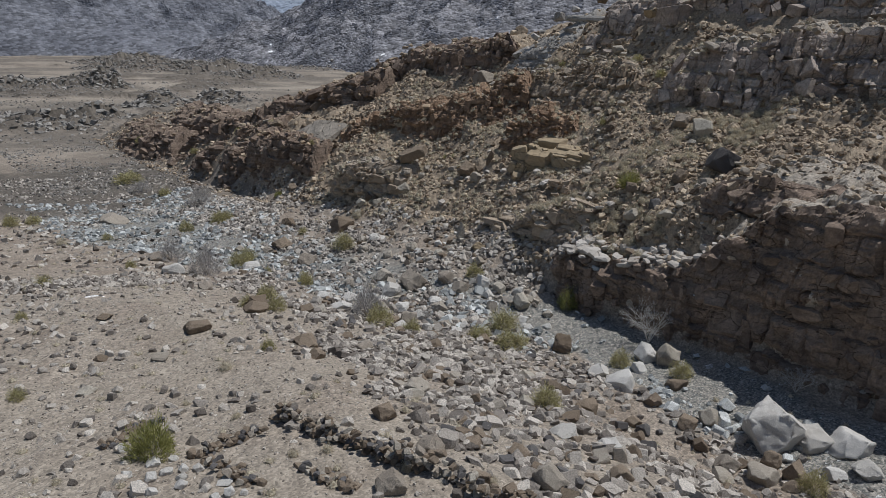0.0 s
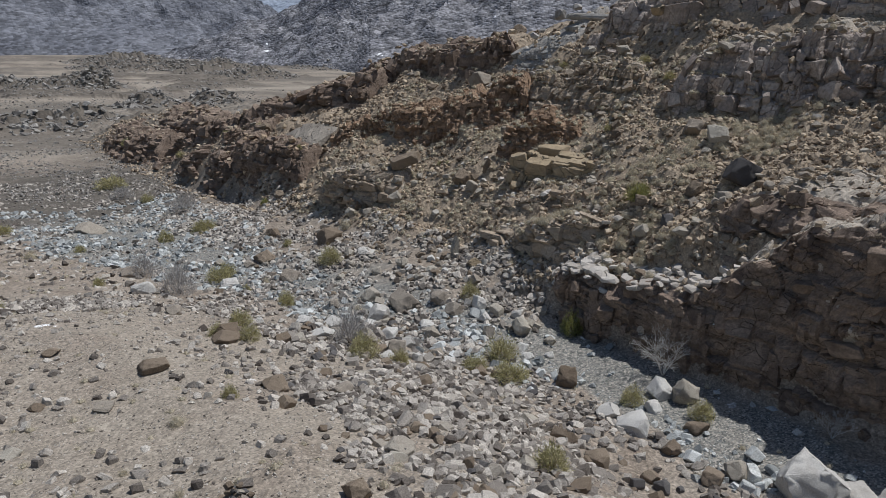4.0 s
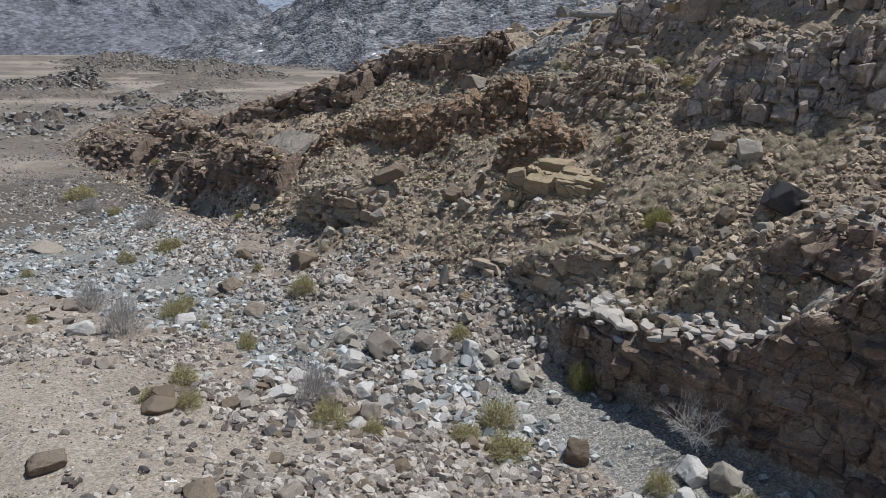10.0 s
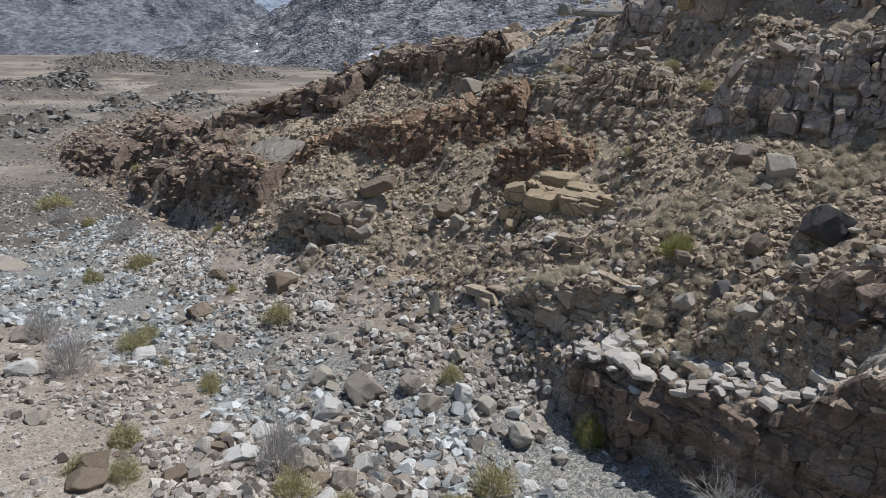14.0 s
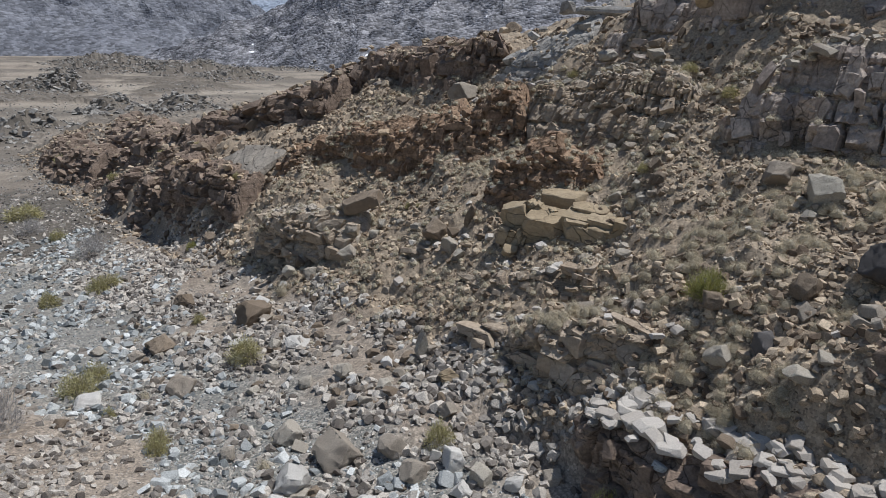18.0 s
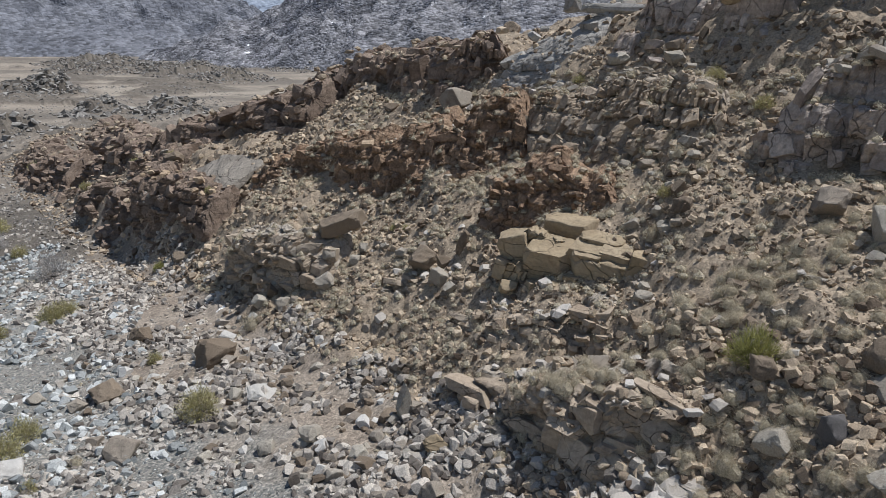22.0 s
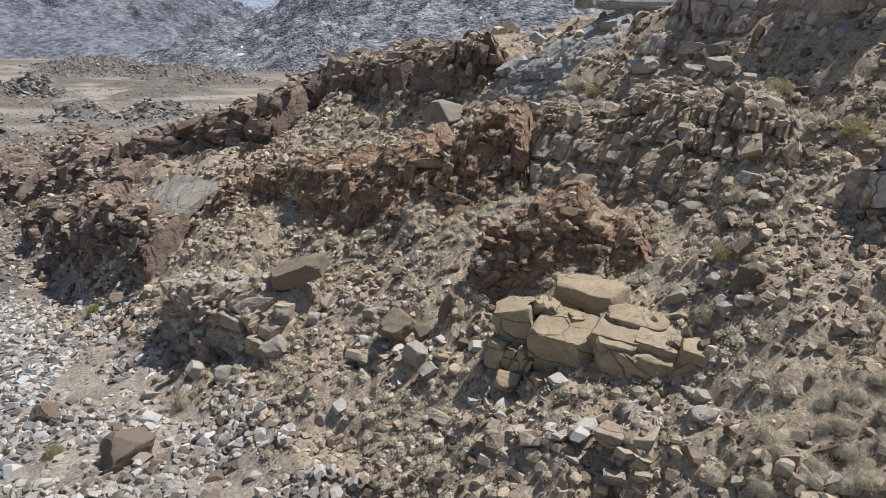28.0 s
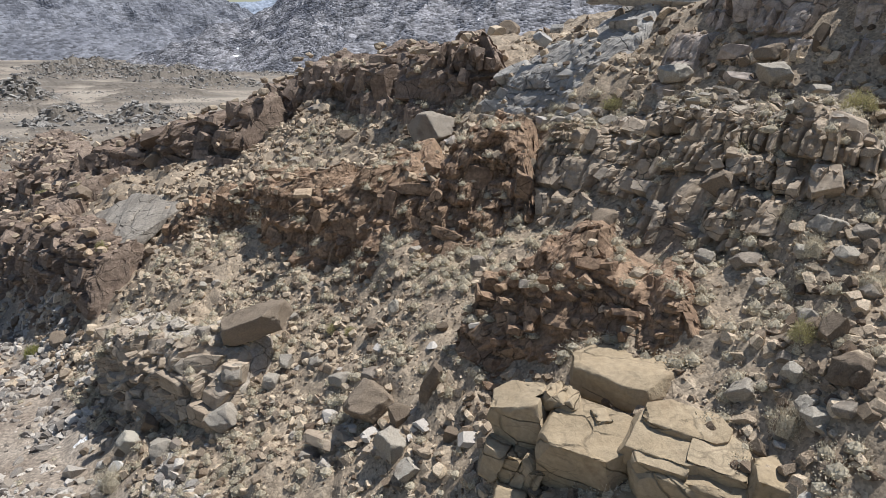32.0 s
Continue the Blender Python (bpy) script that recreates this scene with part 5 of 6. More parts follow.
stone(-4.32, 34.52, 0.58, 0.70, BOULDER)
stone(-3.81, 35.33, 0.51, 0.70, BOULDER)
stone(-0.76, 29.47, 0.67, 0.90, BOULDER)
stone(-1.44, 28.65, 0.55, 0.70, PALE)
stone(-2.12, 27.02, 0.54, 0.70, PALE)
stone(-3.21, 26.72, 0.54, 0.70, PALE)
stone(-1.82, 27.68, 0.56, 0.70, PALE)
stone(-2.60, 27.66, 0.53, 0.60, BOULDER)
stone(-1.36, 31.68, 0.70, 1.00, PALE)
stone(3.55, 37.24, 0.64, 0.60, BOULDER)
stone(2.40, 35.88, 0.83, 0.50, BOULDER)
stone(-0.07, 39.80, 0.71, 0.80, YELLOW)
stone(-3.09, 46.60, 0.38, 1.40, PALE)
stone(-1.78, 43.04, 0.50, 2.00, BROWN)
stone(-2.33, 42.89, 0.53, 1.00, BROWN)
stone(-3.12, 43.41, 1.10, 0.65, BROWN)
stone(-2.43, 42.20, 0.83, 0.90, BOULDER)
stone(-3.28, 44.39, 0.53, 0.70, BOULDER)
stone(4.86, 40.27, 0.56, 1.10, BROWN)
stone(4.91, 39.11, 0.33, 0.90, BROWN)
stone(3.60, 40.29, 0.51, 0.80, BOULDER)
stone(4.27, 40.01, 0.37, 0.80, PALE)
stone(4.74, 40.89, 0.44, 0.80, BOULDER)
stone(4.23, 44.56, 0.78, 0.75, BROWN)
stone(4.65, 39.05, 0.40, 0.60, PALE)
stone(4.35, 42.90, 0.70, 0.50, BOULDER)
stone(5.53, 42.44, 0.66, 0.60, BOULDER)
stone(5.94, 42.13, 0.43, 0.70, BOULDER)
stone(2.10, 45.93, 0.82, 0.60, BROWN)
stone(-0.96, 46.53, 0.54, 0.90, BOULDER)
stone(-2.89, 53.78, 1.74, 0.70, PALE)
stone(5.76, 46.92, 0.86, 0.50, BOULDER)
stone(4.01, 49.06, 0.92, 0.60, BOULDER)
stone(5.96, 47.93, 0.90, 0.45, BROWN)
stone(6.71, 47.24, 0.44, 1.80, BROWN)
stone(7.62, 46.96, 1.06, 0.60, YELLOW)
stone(4.77, 47.82, 0.77, 0.70, BROWN)
stone(5.46, 48.30, 0.50, 0.60, BROWN)
stone(-5.05, 46.21, 0.50, 0.70, BOULDER)
stone(-5.96, 46.55, 0.46, 1.00, BOULDER)
stone(-6.28, 46.15, 0.51, 0.80, BOULDER)
stone(-10.29, 46.78, 0.58, 0.80, BOULDER)
stone(-9.95, 46.39, 0.63, 1.00, BROWN)
stone(-10.31, 45.79, 0.68, 1.00, BOULDER)
stone(-8.91, 46.56, 0.63, 0.60, PALE)
stone(-9.13, 45.22, 0.89, 0.70, PALE)
stone(-7.35, 46.01, 0.66, 0.80, PALE)
stone(-7.34, 45.34, 0.82, 0.70, BOULDER)
stone(-17.76, 53.90, 0.89, 0.80, BROWN)
stone(-4.17, 45.06, 0.69, 0.50, BOULDER)
stone(-2.00, 41.60, 0.67, 0.50, BOULDER)
stone(4.23, 40.41, 0.32, 0.70, BOULDER)
stone(4.31, 39.53, 0.37, 0.70, PALE)
stone(3.98, 39.60, 0.34, 0.70, BROWN)
stone(4.45, 42.34, 0.41, 0.60, BOULDER)
stone(3.68, 44.33, 0.47, 0.60, BOULDER)
stone(3.07, 45.45, 0.56, 0.60, BOULDER)
stone(2.79, 46.08, 0.45, 0.60, BOULDER)
stone(5.00, 42.20, 0.36, 0.70, PALE)
stone(5.56, 41.74, 0.42, 0.60, BOULDER)
stone(5.60, 40.92, 0.36, 0.70, PALE)
stone(3.75, 43.59, 0.50, 0.60, BOULDER)
stone(-19.19, 65.62, 1.33, 0.80, BROWN)
stone(-22.06, 63.13, 1.16, 0.50, BROWN)
stone(-0.56, 55.13, 0.67, 0.80, BOULDER)
stone(-2.41, 66.01, 1.12, 0.60, BROWN)
stone(-8.74, 60.58, 1.09, 0.50, BOULDER)
stone(-14.53, 71.60, 1.36, 0.60, BROWN)
stone(-6.62, 56.78, 0.88, 0.60, BROWN)
stone(-0.52, 68.87, 1.49, 0.70, BROWN)


# the big cracked yellow boulders in the middle of the slope
def cracked(k, size, lump=0.08, crack=0.10, joint=(0.75, 0.42), square=4.0):
    """A broad rounded sandstone mass with bedding cracks."""
    v = ICO[6][0].copy(); f = ICO[6][1]
    g0 = np.random.default_rng(k)
    v = v / (np.abs(v) ** square).sum(1)[:, None] ** (1 / square)
    for _ in range(9):
        c = g0.normal(size=3); c /= np.linalg.norm(c)
        v = v - np.outer(np.maximum(v @ c - g0.uniform(0.78, 1.15), 0), c)
    p = v * np.array(size)
    fn = np.cross(p[f[:, 1]] - p[f[:, 0]], p[f[:, 2]] - p[f[:, 0]])
    n = np.zeros_like(p)
    for c in range(3):
        np.add.at(n, f[:, c], fn)
    n /= np.linalg.norm(n, axis=1)[:, None] + 1e-12
    zz = p[:, 2] + 0.12 * p[:, 0] + 0.08 * fbm(p[:, 0] / 0.6, p[:, 1] / 0.6, 2, k)
    xx = p[:, 0] + 0.3 * p[:, 1] + 0.15 * vnoise(p[:, 2] / 0.4, p[:, 1] / 0.5, k + 1)
    b0, j0 = np.round(zz / joint[1]), np.round(xx / joint[0])
    flat = 1 - smooth((0.8 - np.abs(n[:, 2])) / 0.3)
    gap = np.minimum(np.abs(zz - b0 * joint[1]) + 0.5 * flat, np.abs(xx - j0 * joint[0]) + 0.5 * (np.abs(n[:, 0]) > 0.85))
    lay = hash2(np.floor(zz / joint[1] + 0.0), np.floor(xx / joint[0]), k)
    out = lump * fbm(p[:, 0] / 0.7 + p[:, 1], p[:, 2] / 0.5, 4, k + 3) + 0.12 * (lay - 0.5) * smooth(gap / 0.06) - crack * (1 - smooth(gap / 0.06))
    return p + n * out[:, None], f


ICO[6] = ico(6)


def worn(k, size, bevel=0.10, cuts=7, keep=(0.80, 0.96), fine=0.11, tumble=0.0):
    """A great block of sandstone with round-worn edges and a rough skin."""
    return hewn(k, size, cuts, keep, bevel, 3, fine, 0.022, 2.2, tumble)


def mass(x, y, z, size, turn, k, label, mat=YELLOW, tilt=(0, 0), tumble=0.0):
    ob = new("boulder", mesh_np("boulder", *worn(k, size, min(0.24, 0.4 * min(size)), 14 if tumble == 0 else 22, (0.80, 0.95), 0.11, tumble), mat, True))
    ob.matrix_basis = Matrix.LocRotScale((x, y, z), Euler((radians(tilt[0]), radians(tilt[1]), radians(turn))), None)
    return tagged(ob, label, "boulder")


def yellow_outcrop():
    """The big cracked outcrop: rounded masses of yellow sandstone fitted against each other."""
    root = tagged(new("rock_outcrop"), "large rounded cracked yellow sandstone outcrop with dark varnish", "rock outcrop")
    root.location = (1.9, 40.0, 3.2)
    inv = Matrix.Translation(root.location).inverted()
    for i, (x, y, z, size, turn, tilt, round_) in enumerate((
            (1.30, 40.20, 3.50, (0.80, 0.60, 0.52), -24, (14, 2), 0.14),
            (2.75, 39.50, 3.42, (0.92, 0.58, 0.48), -24, (6, 2), 0.14),
            (2.45, 39.75, 3.98, (0.72, 0.50, 0.22), -24, (16, 3), 0.09),
            (2.25, 39.45, 3.92, (0.42, 0.30, 0.15), -20, (20, 4), 0.06),
            (3.10, 39.45, 3.96, (0.44, 0.42, 0.20), -22, (16, 8), 0.08),
            (2.95, 39.15, 3.72, (0.55, 0.26, 0.15), -24, (18, 4), 0.06),
            (2.70, 39.98, 4.22, (0.66, 0.34, 0.13), -22, (12, 5), 0.06),
            (3.68, 39.00, 3.70, (0.34, 0.42, 0.46), -10, (4, 14), 0.14),
            (0.18, 40.95, 3.72, (0.50, 0.50, 0.44), -20, (8, -16), 0.17),
            (0.55, 40.92, 4.12, (0.10, 0.34, 0.26), -30, (0, 48), 0.05),
            (0.76, 40.86, 4.12, (0.09, 0.34, 0.24), -30, (0, 52), 0.05),
            (0.94, 40.78, 4.08, (0.09, 0.30, 0.22), -30, (0, 56), 0.05),
            (1.45, 40.35, 4.00, (0.16, 0.18, 0.13), 10, (6, 4), 0.06),
            (-0.30, 40.60, 3.05, (0.22, 0.30, 0.32), -20, (0, 12), 0.10),
            (0.02, 40.45, 3.02, (0.13, 0.30, 0.36), -22, (0, 22), 0.06),
            (0.24, 40.35, 3.02, (0.12, 0.30, 0.38), -22, (0, 26), 0.06),
            (0.46, 40.25, 3.02, (0.11, 0.28, 0.36), -22, (0, 30), 0.06),
            (1.62, 39.25, 2.92, (0.50, 0.34, 0.17), -26, (10, 0), 0.06),
            (1.78, 39.40, 3.20, (0.28, 0.22, 0.12), -20, (6, 3), 0.05),
            (2.00, 38.95, 2.85, (0.15, 0.14, 0.34), -16, (8, 8), 0.05),
            (0.75, 39.65, 2.75, (0.28, 0.26, 0.20), 20, (0, 8), 0.06))):
        b = part("block", mesh_np("block", *worn(41 + 2 * i, size, 1.3 * round_, 15, (0.80, 0.95), 0.13), YELLOW, True), root)
        b.matrix_parent_inverse = inv
        b.matrix_basis = Matrix.LocRotScale((x, y, z), Euler((radians(tilt[0]), radians(tilt[1]), radians(turn))), None)


yellow_outcrop()
mass(2.10, 41.55, 4.20, (0.92, 0.70, 0.34), -24, 143, "rounded pale yellow sandstone boulder above the large outcrop", tumble=1.0)

mass(-7.05, 47.25, 2.50, (0.98, 0.40, 0.32), 6, 157, "long brown sandstone block lying tilted on the scree", BROWN, tilt=(14, -22))


def tilted_slab():
    """The great smooth grey slab that lies on the spur's slope."""
    ob = new("rock_slab", mesh_np("rock_slab", *cracked(161, (3.4, 1.95, 0.55), 0.05, 0.05, (1.9, 9), 8.0), SPURSLAB, False))
    e1 = Vector((6.0, -3.7, 1.3)).normalized()
    n = Vector((-0.42, -0.40, 0.81)).normalized()
    e2 = n.cross(e1).normalized()
    ob.matrix_basis = Matrix(((e1.x, e2.x, n.x, -17.9), (e1.y, e2.y, n.y, 59.3), (e1.z, e2.z, n.z, 1.55), (0, 0, 0, 1)))
    return tagged(ob, "large tilted smooth grey slab on the spur", "rock slab")


tilted_slab()


# ---- dry-stone walls and tumbled blocks on the near bank ----
def stone_wall(label, line, high, n, seed, name="dry_stone_wall", category="stone wall"):
    g = np.random.default_rng(seed)
    line = np.array(line)
    at = np.concatenate([[0], np.cumsum(np.hypot(*np.diff(line, axis=0).T))])
    root = tagged(new(name), label, category)
    root.location = (line[0, 0], line[0, 1], float(land(line[:1, 0], line[:1, 1])[0]))
    inv = Matrix.Translation(root.location).inverted()
    for i in range(n):
        t = g.uniform(0, at[-1])
        x, y = np.interp(t, at, line[:, 0]) + g.normal(0, 0.10), np.interp(t, at, line[:, 1]) + g.normal(0, 0.08)
        w = g.uniform(0.08, 0.15)
        z = float(land(np.array([x]), np.array([y]))[0]) + g.uniform(-0.04, 1.0) ** 1.3 * high if high > 0 else 0
        z = float(np.real(z))
        m = (BROWN, DARK, BROWN, BOULDER)[i % 4]
        b = part("stone", shared("block", int(g.integers(0, len(BLOCKS))), BLOCKS, m), root)
        b.matrix_parent_inverse = inv
        b.matrix_basis = Matrix.LocRotScale((x, y, z - 0.03), Euler((g.normal(0, 0.3), g.normal(0, 0.3), g.uniform(0, 6.28))), (w * 1.2, w, w))
    return root


stone_wall("ruined dry-stone terrace wall of dark stones", [(-4.7, 13.9), (-3.4, 13.1), (-2.4, 12.6), (-1.4, 11.8), (-0.6, 11.5), (0.6, 10.9)], 0.40, 290, 1)
stone_wall("low broken row of dark wall stones", [(-5.8, 12.3), (-5.5, 12.65), (-5.1, 13.0), (-4.9, 13.3)], 0.18, 60, 2)
stone_wall("low broken row of dark wall stones", [(-5.4, 12.1), (-4.6, 11.45), (-4.0, 11.2)], 0.14, 56, 3)
stone_wall("short row of wall stones in the sand", [(-3.6, 11.9), (-3.1, 11.55), (-2.7, 11.4), (-2.3, 11.1)], 0.10, 40, 4)
stone_wall("low heap of dark broken stones in the sand", [(-8.0, 12.6), (-7.6, 13.1), (-7.9, 13.6), (-7.5, 13.9)], 0.10, 70, 5, "stone_heap", "stone heap")
stone(-5.89, 10.75, 0.24, 0.9, PALE)
stone(-6.29, 11.05, 0.18, 0.8, PALE)
stone(-6.20, 11.30, 0.27, 0.7, PALE)
stone(-6.75, 11.40, 0.23, 0.8, PALE)
stone(-6.48, 11.85, 0.34, 0.5, PALE)
stone(-6.02, 11.50, 0.30, 0.5, PALE)
stone(-5.47, 11.05, 0.26, 0.7, PALE)
stone(-5.63, 11.35, 0.22, 0.7, PALE)
stone(-5.75, 11.65, 0.21, 0.8, PALE)
stone(-5.47, 11.70, 0.23, 0.7, PALE)
stone(-6.20, 12.15, 0.20, 0.9, PALE)
stone(-4.48, 10.85, 0.22, 0.9, PALE)
stone(-4.70, 10.72, 0.20, 0.8, PALE)
stone(-4.23, 10.86, 0.17, 0.8, PALE)
stone(-4.72, 11.14, 0.36, 0.2, PALE)
stone(-7.43, 12.40, 0.22, 1.0, PALE)



# ---- shrubs ----
def blades(seed, n, r, h, thin, up=0.5, curl=0.25, reach=0.34, rise=0.25):
    """Fine twigs in a dome, as narrow three-cornered blades that point out and up."""
    g = np.random.default_rng(seed)
    a = g.uniform(0, 2 * math.pi, n)
    e = np.arcsin(g.uniform(0.02, 1, n) ** (up * 2))
    q = g.uniform(0.25, 0.86, n) ** 0.6
    lobe = 1 + 0.16 * np.sin(3 * a + seed) + 0.12 * np.sin(5 * a + 2 * seed) + g.normal(0, 0.05, n)
    n0 = np.stack([np.cos(a) * np.cos(e), np.sin(a) * np.cos(e), np.sin(e)], -1)
    start = n0 * (q * lobe)[:, None] * (r, r, h * 0.9)
    way = n0 + g.normal(0, curl * 1.8, (n, 3)) + (0, 0, rise)
    way /= np.linalg.norm(way, axis=1)[:, None]
    l = reach * g.uniform(0.5, 1.1, n)
    tip = start + way * l[:, None] * (r, r, h * 0.8)
    tip[:, 2] = np.maximum(tip[:, 2], 0.01 * h)
    side = np.cross(tip - start, g.normal(size=(n, 3))); side /= np.linalg.norm(side, axis=1)[:, None] + 1e-9
    side *= thin
    v = np.stack([start - side, start + side, tip], 1).reshape(-1, 3)
    return v, np.arange(3 * n).reshape(n, 3)


def branches(seed, length, thick, depth=4, fork=3, spread_=0.55, up=0.25):
    """Bare branching stems as thin three-sided rods."""
    g = random.Random(seed)
    V, F = [], []
    def rod(p, q, a, b):
        ax = (q - p).normalized()
        s1 = ax.orthogonal().normalized(); s2 = ax.cross(s1)
        base = len(V)
        for c, rad in ((p, a), (q, b)):
            for i in range(3):
                an = i * 2.0944
                V.append(c + (s1 * math.cos(an) + s2 * math.sin(an)) * rad)
        for i in range(3):
            j = (i + 1) % 3
            F.append((base + i, base + j, base + 3 + j, base + 3 + i))
    def grow(p, way, l, t, d):
        q = p + way * l
        rod(p, q, t, t * 0.7)
        if d:
            for _ in range(fork):
                w = (way + Vector((g.gauss(0, spread_), g.gauss(0, spread_), g.gauss(up, spread_ * 0.6)))).normalized()
                grow(p + (q - p) * g.uniform(0.55, 1.0), w, l * g.uniform(0.6, 0.85), t * 0.62, d - 1)
    for i in range(5):
        a = i * 1.2566 + g.uniform(-0.4, 0.4)
        grow(Vector((0, 0, 0)), Vector((math.cos(a) * 0.6, math.sin(a) * 0.6, 1.0)).normalized(), length, thick, depth)
    V = np.array([v[:] for v in V])
    V = V / (np.abs(V[:, :2]).max(), np.abs(V[:, :2]).max(), V[:, 2].max()) * (0.5, 0.5, 1.0)
    return V, np.array(F)


def domed(seed, n, thin, up, curl, sub):
    """A close rounded shrub: a lumpy heart of twigs under a coat of blades."""
    v, f = ICO[sub][0].copy(), ICO[sub][1]
    w = 1 + 0.16 * fbm(v[:, 0] * 2 + seed, v[:, 1] * 2 + v[:, 2], 2, seed % 91)
    v = v * w[:, None] * (0.31, 0.31, 0.58)
    v[:, 2] = np.maximum(v[:, 2], -0.02)
    b, h = blades(seed, n, 0.5, 1.0, thin, up, curl, reach=0.24, rise=0.15)
    return np.vstack([v, b]), np.vstack([f, h + len(v)])


def dense(seed, n, thin, up, curl=0.3):
    return blades(seed, n, 0.5, 1.0, thin, up, curl, reach=0.3 if up > 0.55 else 0.22, rise=0.35 if up > 0.55 else 0.15)


KINDS = {
    "green": (GREEN, [dense(11 + i, 2600, 0.008, 0.6) for i in range(2)], "bushy green desert broom growing among stones"),
    "olive": (OLIVE, [dense(21 + i, 1900, 0.010, 0.5, 0.45) for i in range(4)], "olive-yellow desert shrub growing among stones"),
    "grey": (GREYTWIG, [dense(31 + i, 1500, 0.005, 0.6) for i in range(3)], "feathery grey leafless shrub in the wadi bed"),
    "dry": (DRYBUSH, [domed(41 + i, 1500, 0.0055, 0.5, 0.45, 2) for i in range(4)], "small dry grey-brown shrub on stony ground"),
}
STEMS = {"green": GREYTWIG, "olive": DRYBUSH, "grey": GREYTWIG, "dry": DRYBUSH}
STEM_SHAPE = [(b[0] * 0.8, b[1]) for b in (branches(51 + i, 0.34, 0.012, 2, 3, 0.5) for i in range(3))]
BARE = [branches(61 + i, 0.33, 0.012, 5, 3, 0.52, 0.06) for i in range(2)]
SHRUBS = [0]


def bush(x, y, w, h, kind):
    SHRUBS[0] += 1
    i = SHRUBS[0]
    z = float(top([x], [y])[0])
    z = (z if z > -50 else float(land(x, y))) - 0.03
    turn = random.Random(i).uniform(0, 6.28)
    if kind == "twigs":
        x, y = x - 0.45 * UP[0], y - 0.45 * UP[1]
        z = float(land(x, y)) - 0.03
        key = ("bare", i % 2)
        if key not in MESHES:
            MESHES[key] = mesh_np("branches", *BARE[i % 2], WHITE, False)
        ob = new("bare_bush", MESHES[key])
        ob.matrix_basis = Matrix.LocRotScale((x, y, z), Euler((0, 0, turn)), (w * 1.35, w * 1.35, h * 1.1))
        return tagged(ob, "bleached white leafless bush at the foot of the cliff", "bush", "desert shrubs")
    mat, shapes, words = KINDS[kind]
    key = (kind, i % len(shapes))
    if key not in MESHES:
        MESHES[key] = mesh_np("foliage", *shapes[i % len(shapes)], mat, False)
    skey = ("stem", kind, i % 3)
    if skey not in MESHES:
        MESHES[skey] = mesh_np("stem", *STEM_SHAPE[i % 3], STEMS[kind], False)
    root = tagged(new("desert_shrub"), words, "shrub", "desert shrubs")
    root.matrix_basis = Matrix.LocRotScale((x, y, z), Euler((0, 0, turn)), (w * 1.05, w * 1.05, h * 1.1))
    part("foliage", MESHES[key], root)
    part("stem", MESHES[skey], root)
    return root


bush(-6.73, 12.35, 0.94, 0.80, "green")
bush(-11.79, 15.09, 0.45, 0.36, "olive")
bush(-16.30, 21.22, 0.46, 0.37, "olive")
bush(-19.34, 26.54, 0.71, 0.50, "olive")
bush(1.20, 17.56, 0.92, 0.69, "olive")
bush(-6.69, 18.68, 0.45, 0.36, "olive")
bush(8.09, 17.38, 0.78, 0.70, "olive")
bush(9.71, 22.89, 1.03, 0.83, "twigs")
bush(0.17, 25.91, 1.43, 0.72, "olive")
bush(-1.07, 26.54, 0.98, 0.59, "olive")
bush(4.11, 24.57, 0.85, 0.68, "olive")
bush(6.05, 23.68, 0.86, 0.60, "olive")
bush(-3.80, 12.28, 0.28, 0.20, "dry")
bush(-3.19, 12.49, 0.29, 0.20, "dry")
bush(-1.93, 12.33, 0.32, 0.23, "dry")
bush(-1.51, 11.79, 0.33, 0.23, "dry")
bush(0.03, 11.74, 0.32, 0.23, "dry")
bush(-5.72, 14.13, 0.28, 0.19, "dry")
bush(-7.36, 15.03, 0.27, 0.19, "dry")
bush(-7.29, 17.14, 0.45, 0.27, "dry")
bush(-7.99, 11.19, 0.25, 0.18, "dry")
bush(-3.29, 13.26, 0.25, 0.18, "dry")
bush(-14.83, 37.30, 0.95, 0.76, "olive")
bush(-10.08, 32.63, 0.78, 0.62, "olive")
bush(-1.76, 32.58, 0.91, 0.73, "olive")
bush(-39.17, 67.11, 3.20, 1.28, "olive")
bush(-32.17, 60.85, 1.24, 0.74, "olive")
bush(-26.46, 55.97, 2.27, 1.59, "grey")
bush(-35.40, 62.51, 2.13, 1.28, "grey")
bush(-35.12, 44.87, 1.19, 0.83, "olive")
bush(-21.36, 49.31, 1.17, 0.82, "olive")
bush(-26.62, 42.63, 0.74, 0.52, "olive")
bush(-34.32, 46.12, 1.21, 0.61, "olive")
bush(-19.73, 33.67, 0.59, 0.47, "olive")
bush(-28.00, 40.03, 0.98, 0.59, "dry")
bush(5.20, 33.49, 1.06, 0.80, "green")
bush(-9.58, 38.34, 1.36, 0.95, "olive")
bush(-14.64, 35.87, 1.38, 0.97, "olive")
bush(-9.89, 32.18, 0.71, 0.57, "olive")
bush(-9.95, 27.16, 0.97, 0.68, "olive")
bush(-9.99, 25.27, 0.68, 0.47, "olive")
bush(-8.82, 25.27, 0.81, 0.61, "olive")
bush(-5.74, 27.23, 1.42, 1.56, "grey")
bush(-4.99, 25.84, 1.20, 0.90, "olive")
bush(-3.68, 25.84, 0.80, 0.56, "olive")
bush(-0.18, 27.47, 1.25, 0.94, "olive")
bush(5.70, 26.76, 1.85, 1.75, "twigs")
bush(2.49, 30.03, 0.92, 0.92, "green")
bush(-19.10, 36.74, 1.44, 1.44, "grey")
bush(-15.15, 32.60, 1.63, 1.80, "grey")
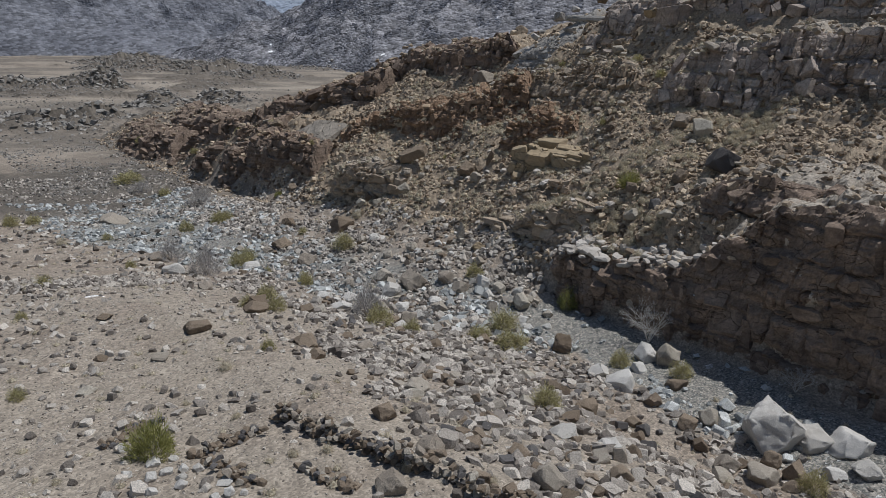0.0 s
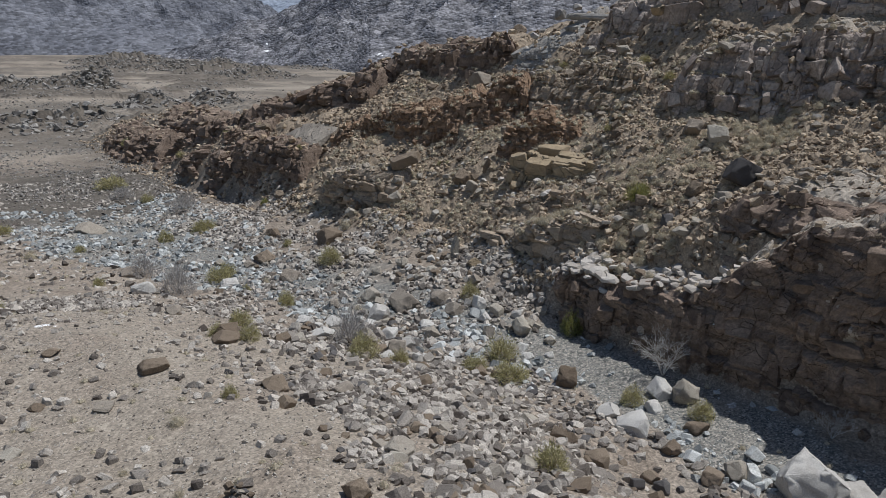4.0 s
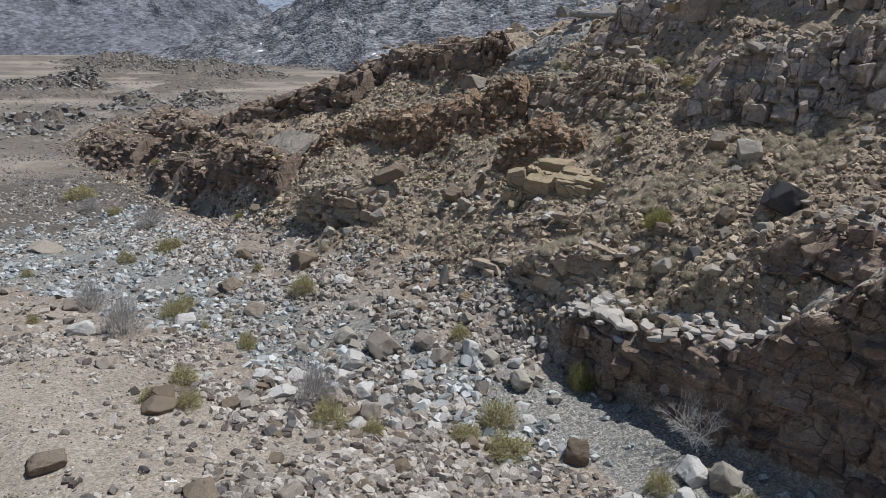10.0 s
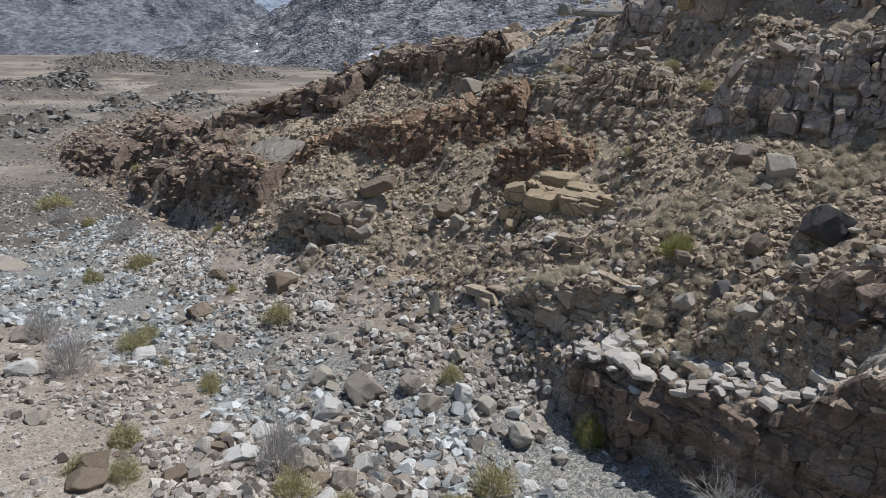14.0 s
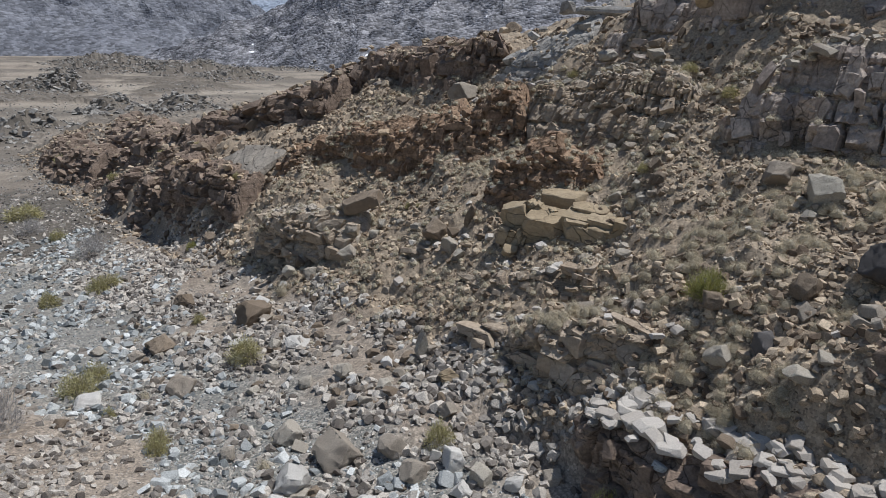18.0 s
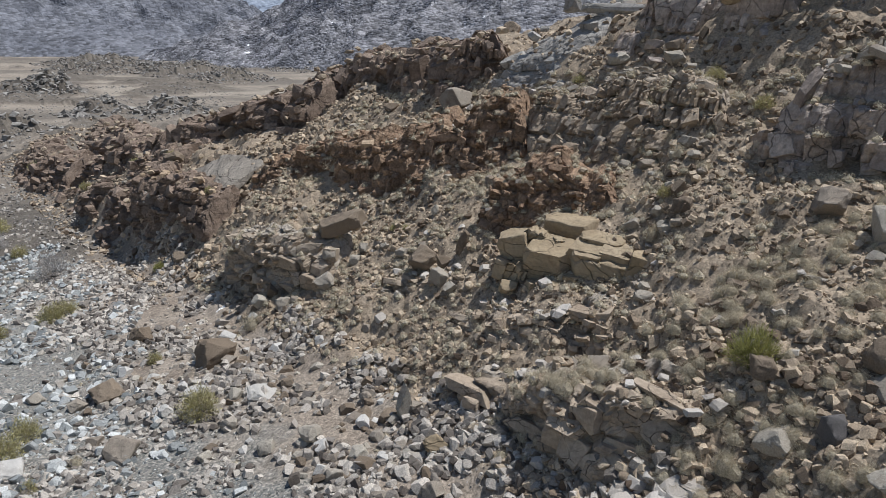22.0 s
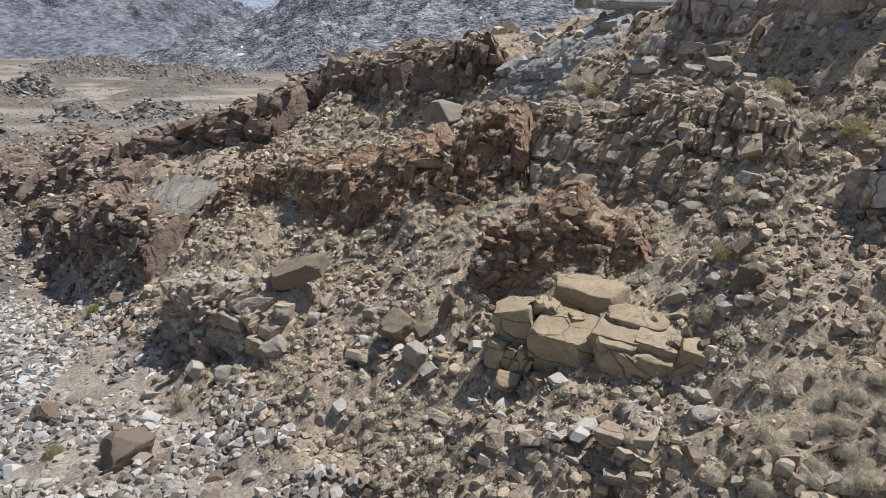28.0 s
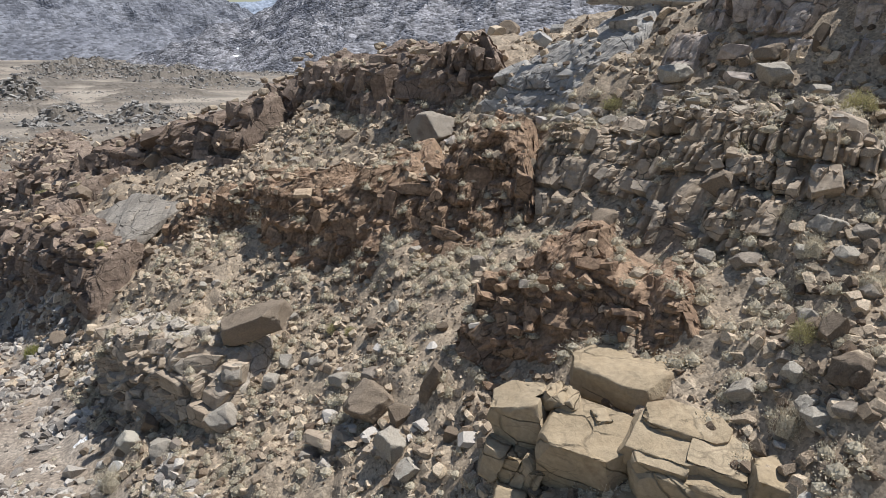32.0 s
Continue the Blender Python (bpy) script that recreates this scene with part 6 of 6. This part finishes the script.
bush(-12.15, 35.70, 0.50, 0.35, "dry")
bush(-12.63, 34.37, 0.52, 0.36, "olive")
bush(-13.32, 42.64, 0.62, 0.49, "olive")
bush(-3.52, 28.27, 0.65, 0.52, "grey")
bush(4.31, 31.74, 0.59, 0.53, "dry")
bush(-16.69, 56.09, 0.53, 0.43, "olive")
bush(-48.01, 85.66, 1.54, 0.92, "olive")
bush(-35.34, 73.85, 1.07, 0.64, "olive")
bush(7.64, 42.43, 0.67, 0.47, "olive")
bush(-21.61, 48.53, 1.20, 0.96, "olive")
bush(-23.16, 46.67, 1.09, 0.87, "olive")
bush(-6.50, 31.66, 0.49, 0.35, "dry")
bush(-2.43, 48.47, 0.32, 0.19, "olive")
bush(-4.88, 47.39, 0.40, 0.28, "olive")
bush(4.49, 40.56, 0.47, 0.37, "olive")
bush(4.06, 39.58, 0.56, 0.51, "dry")
bush(6.65, 44.76, 0.69, 0.41, "olive")
bush(3.95, 45.81, 0.59, 0.35, "dry")
bush(5.16, 43.38, 0.60, 0.42, "dry")
bush(5.15, 42.20, 0.60, 0.42, "dry")
bush(5.68, 41.18, 0.55, 0.33, "dry")
bush(4.62, 45.23, 0.49, 0.29, "olive")
bush(2.57, 49.99, 0.63, 0.38, "olive")
bush(-4.30, 46.96, 0.36, 0.22, "olive")
bush(-10.38, 45.06, 0.96, 0.67, "dry")
bush(-6.60, 43.65, 0.53, 0.37, "dry")
bush(-18.95, 54.15, 0.68, 0.48, "green")
bush(-23.33, 65.71, 1.24, 0.62, "olive")
bush(-28.24, 69.50, 1.03, 0.52, "olive")
bush(-8.74, 53.91, 1.44, 0.72, "dry")


# small dry shrubs over the slope: the near ones singly, the rest together
def dry_shrubs():
    g = np.random.default_rng(77)
    x, y = spread(1800, 0.8, 13.5, -4, 28, 7001, 0.5, 55, 2.2)
    s, u = su(x, y)
    w = g.uniform(0.26, 0.48, len(x))
    zz = top(x, y)
    ok = zz > -50
    x, y, w, s, u, zz = x[ok], y[ok], w[ok], s[ok], u[ok], zz[ok]
    order = np.argsort(u + 0.6 * s)
    for i in order[:290]:
        SHRUBS[0] += 1
        key = ("dry", SHRUBS[0] % 4)
        if key not in MESHES:
            MESHES[key] = mesh_np("foliage", *KINDS["dry"][1][SHRUBS[0] % 4], DRYBUSH, False)
        ob = new("dry_shrub", MESHES[key])
        z = float(zz[i]) - 0.02
        ob.matrix_basis = Matrix.LocRotScale((x[i], y[i], z), Euler((0, 0, g.uniform(0, 6.28))), (w[i] * 1.25, w[i] * 1.25, w[i] * 0.85))
        tagged(ob, "small domed dry shrub among hillside stones", "shrub", "dry hillside shrubs")
    rest = order[290:]
    V, F, base = [], [], 0
    shapes = [domed(141 + i, 110, 0.030, 0.5, 0.45, 1) for i in range(5)]
    for i in rest:
        v, f = shapes[i % 5]
        V.append(v * (w[i] * 1.15, w[i] * 1.15, w[i] * 0.72) + (x[i], y[i], zz[i] - 0.02)); F.append(f + base); base += len(v)
    x2, y2 = spread(420, -24, 0, -16, 40, 7003, 0.5, 57, 3.0)
    z2 = land(x2, y2)
    for i in range(len(x2)):
        v, f = shapes[i % 5]
        ww = g.uniform(0.16, 0.34)
        V.append(v * (ww * 1.1, ww * 1.1, ww * 0.7) + (x2[i], y2[i], z2[i] - 0.02)); F.append(f + base); base += len(v)
    tagged(new("low_scrub", mesh_np("low_scrub", np.concatenate(V), np.concatenate(F), DRYBUSH, False)), "low dry grey-brown scrub dotted over slope and bank", "scrub", kind="stuff")


dry_shrubs()
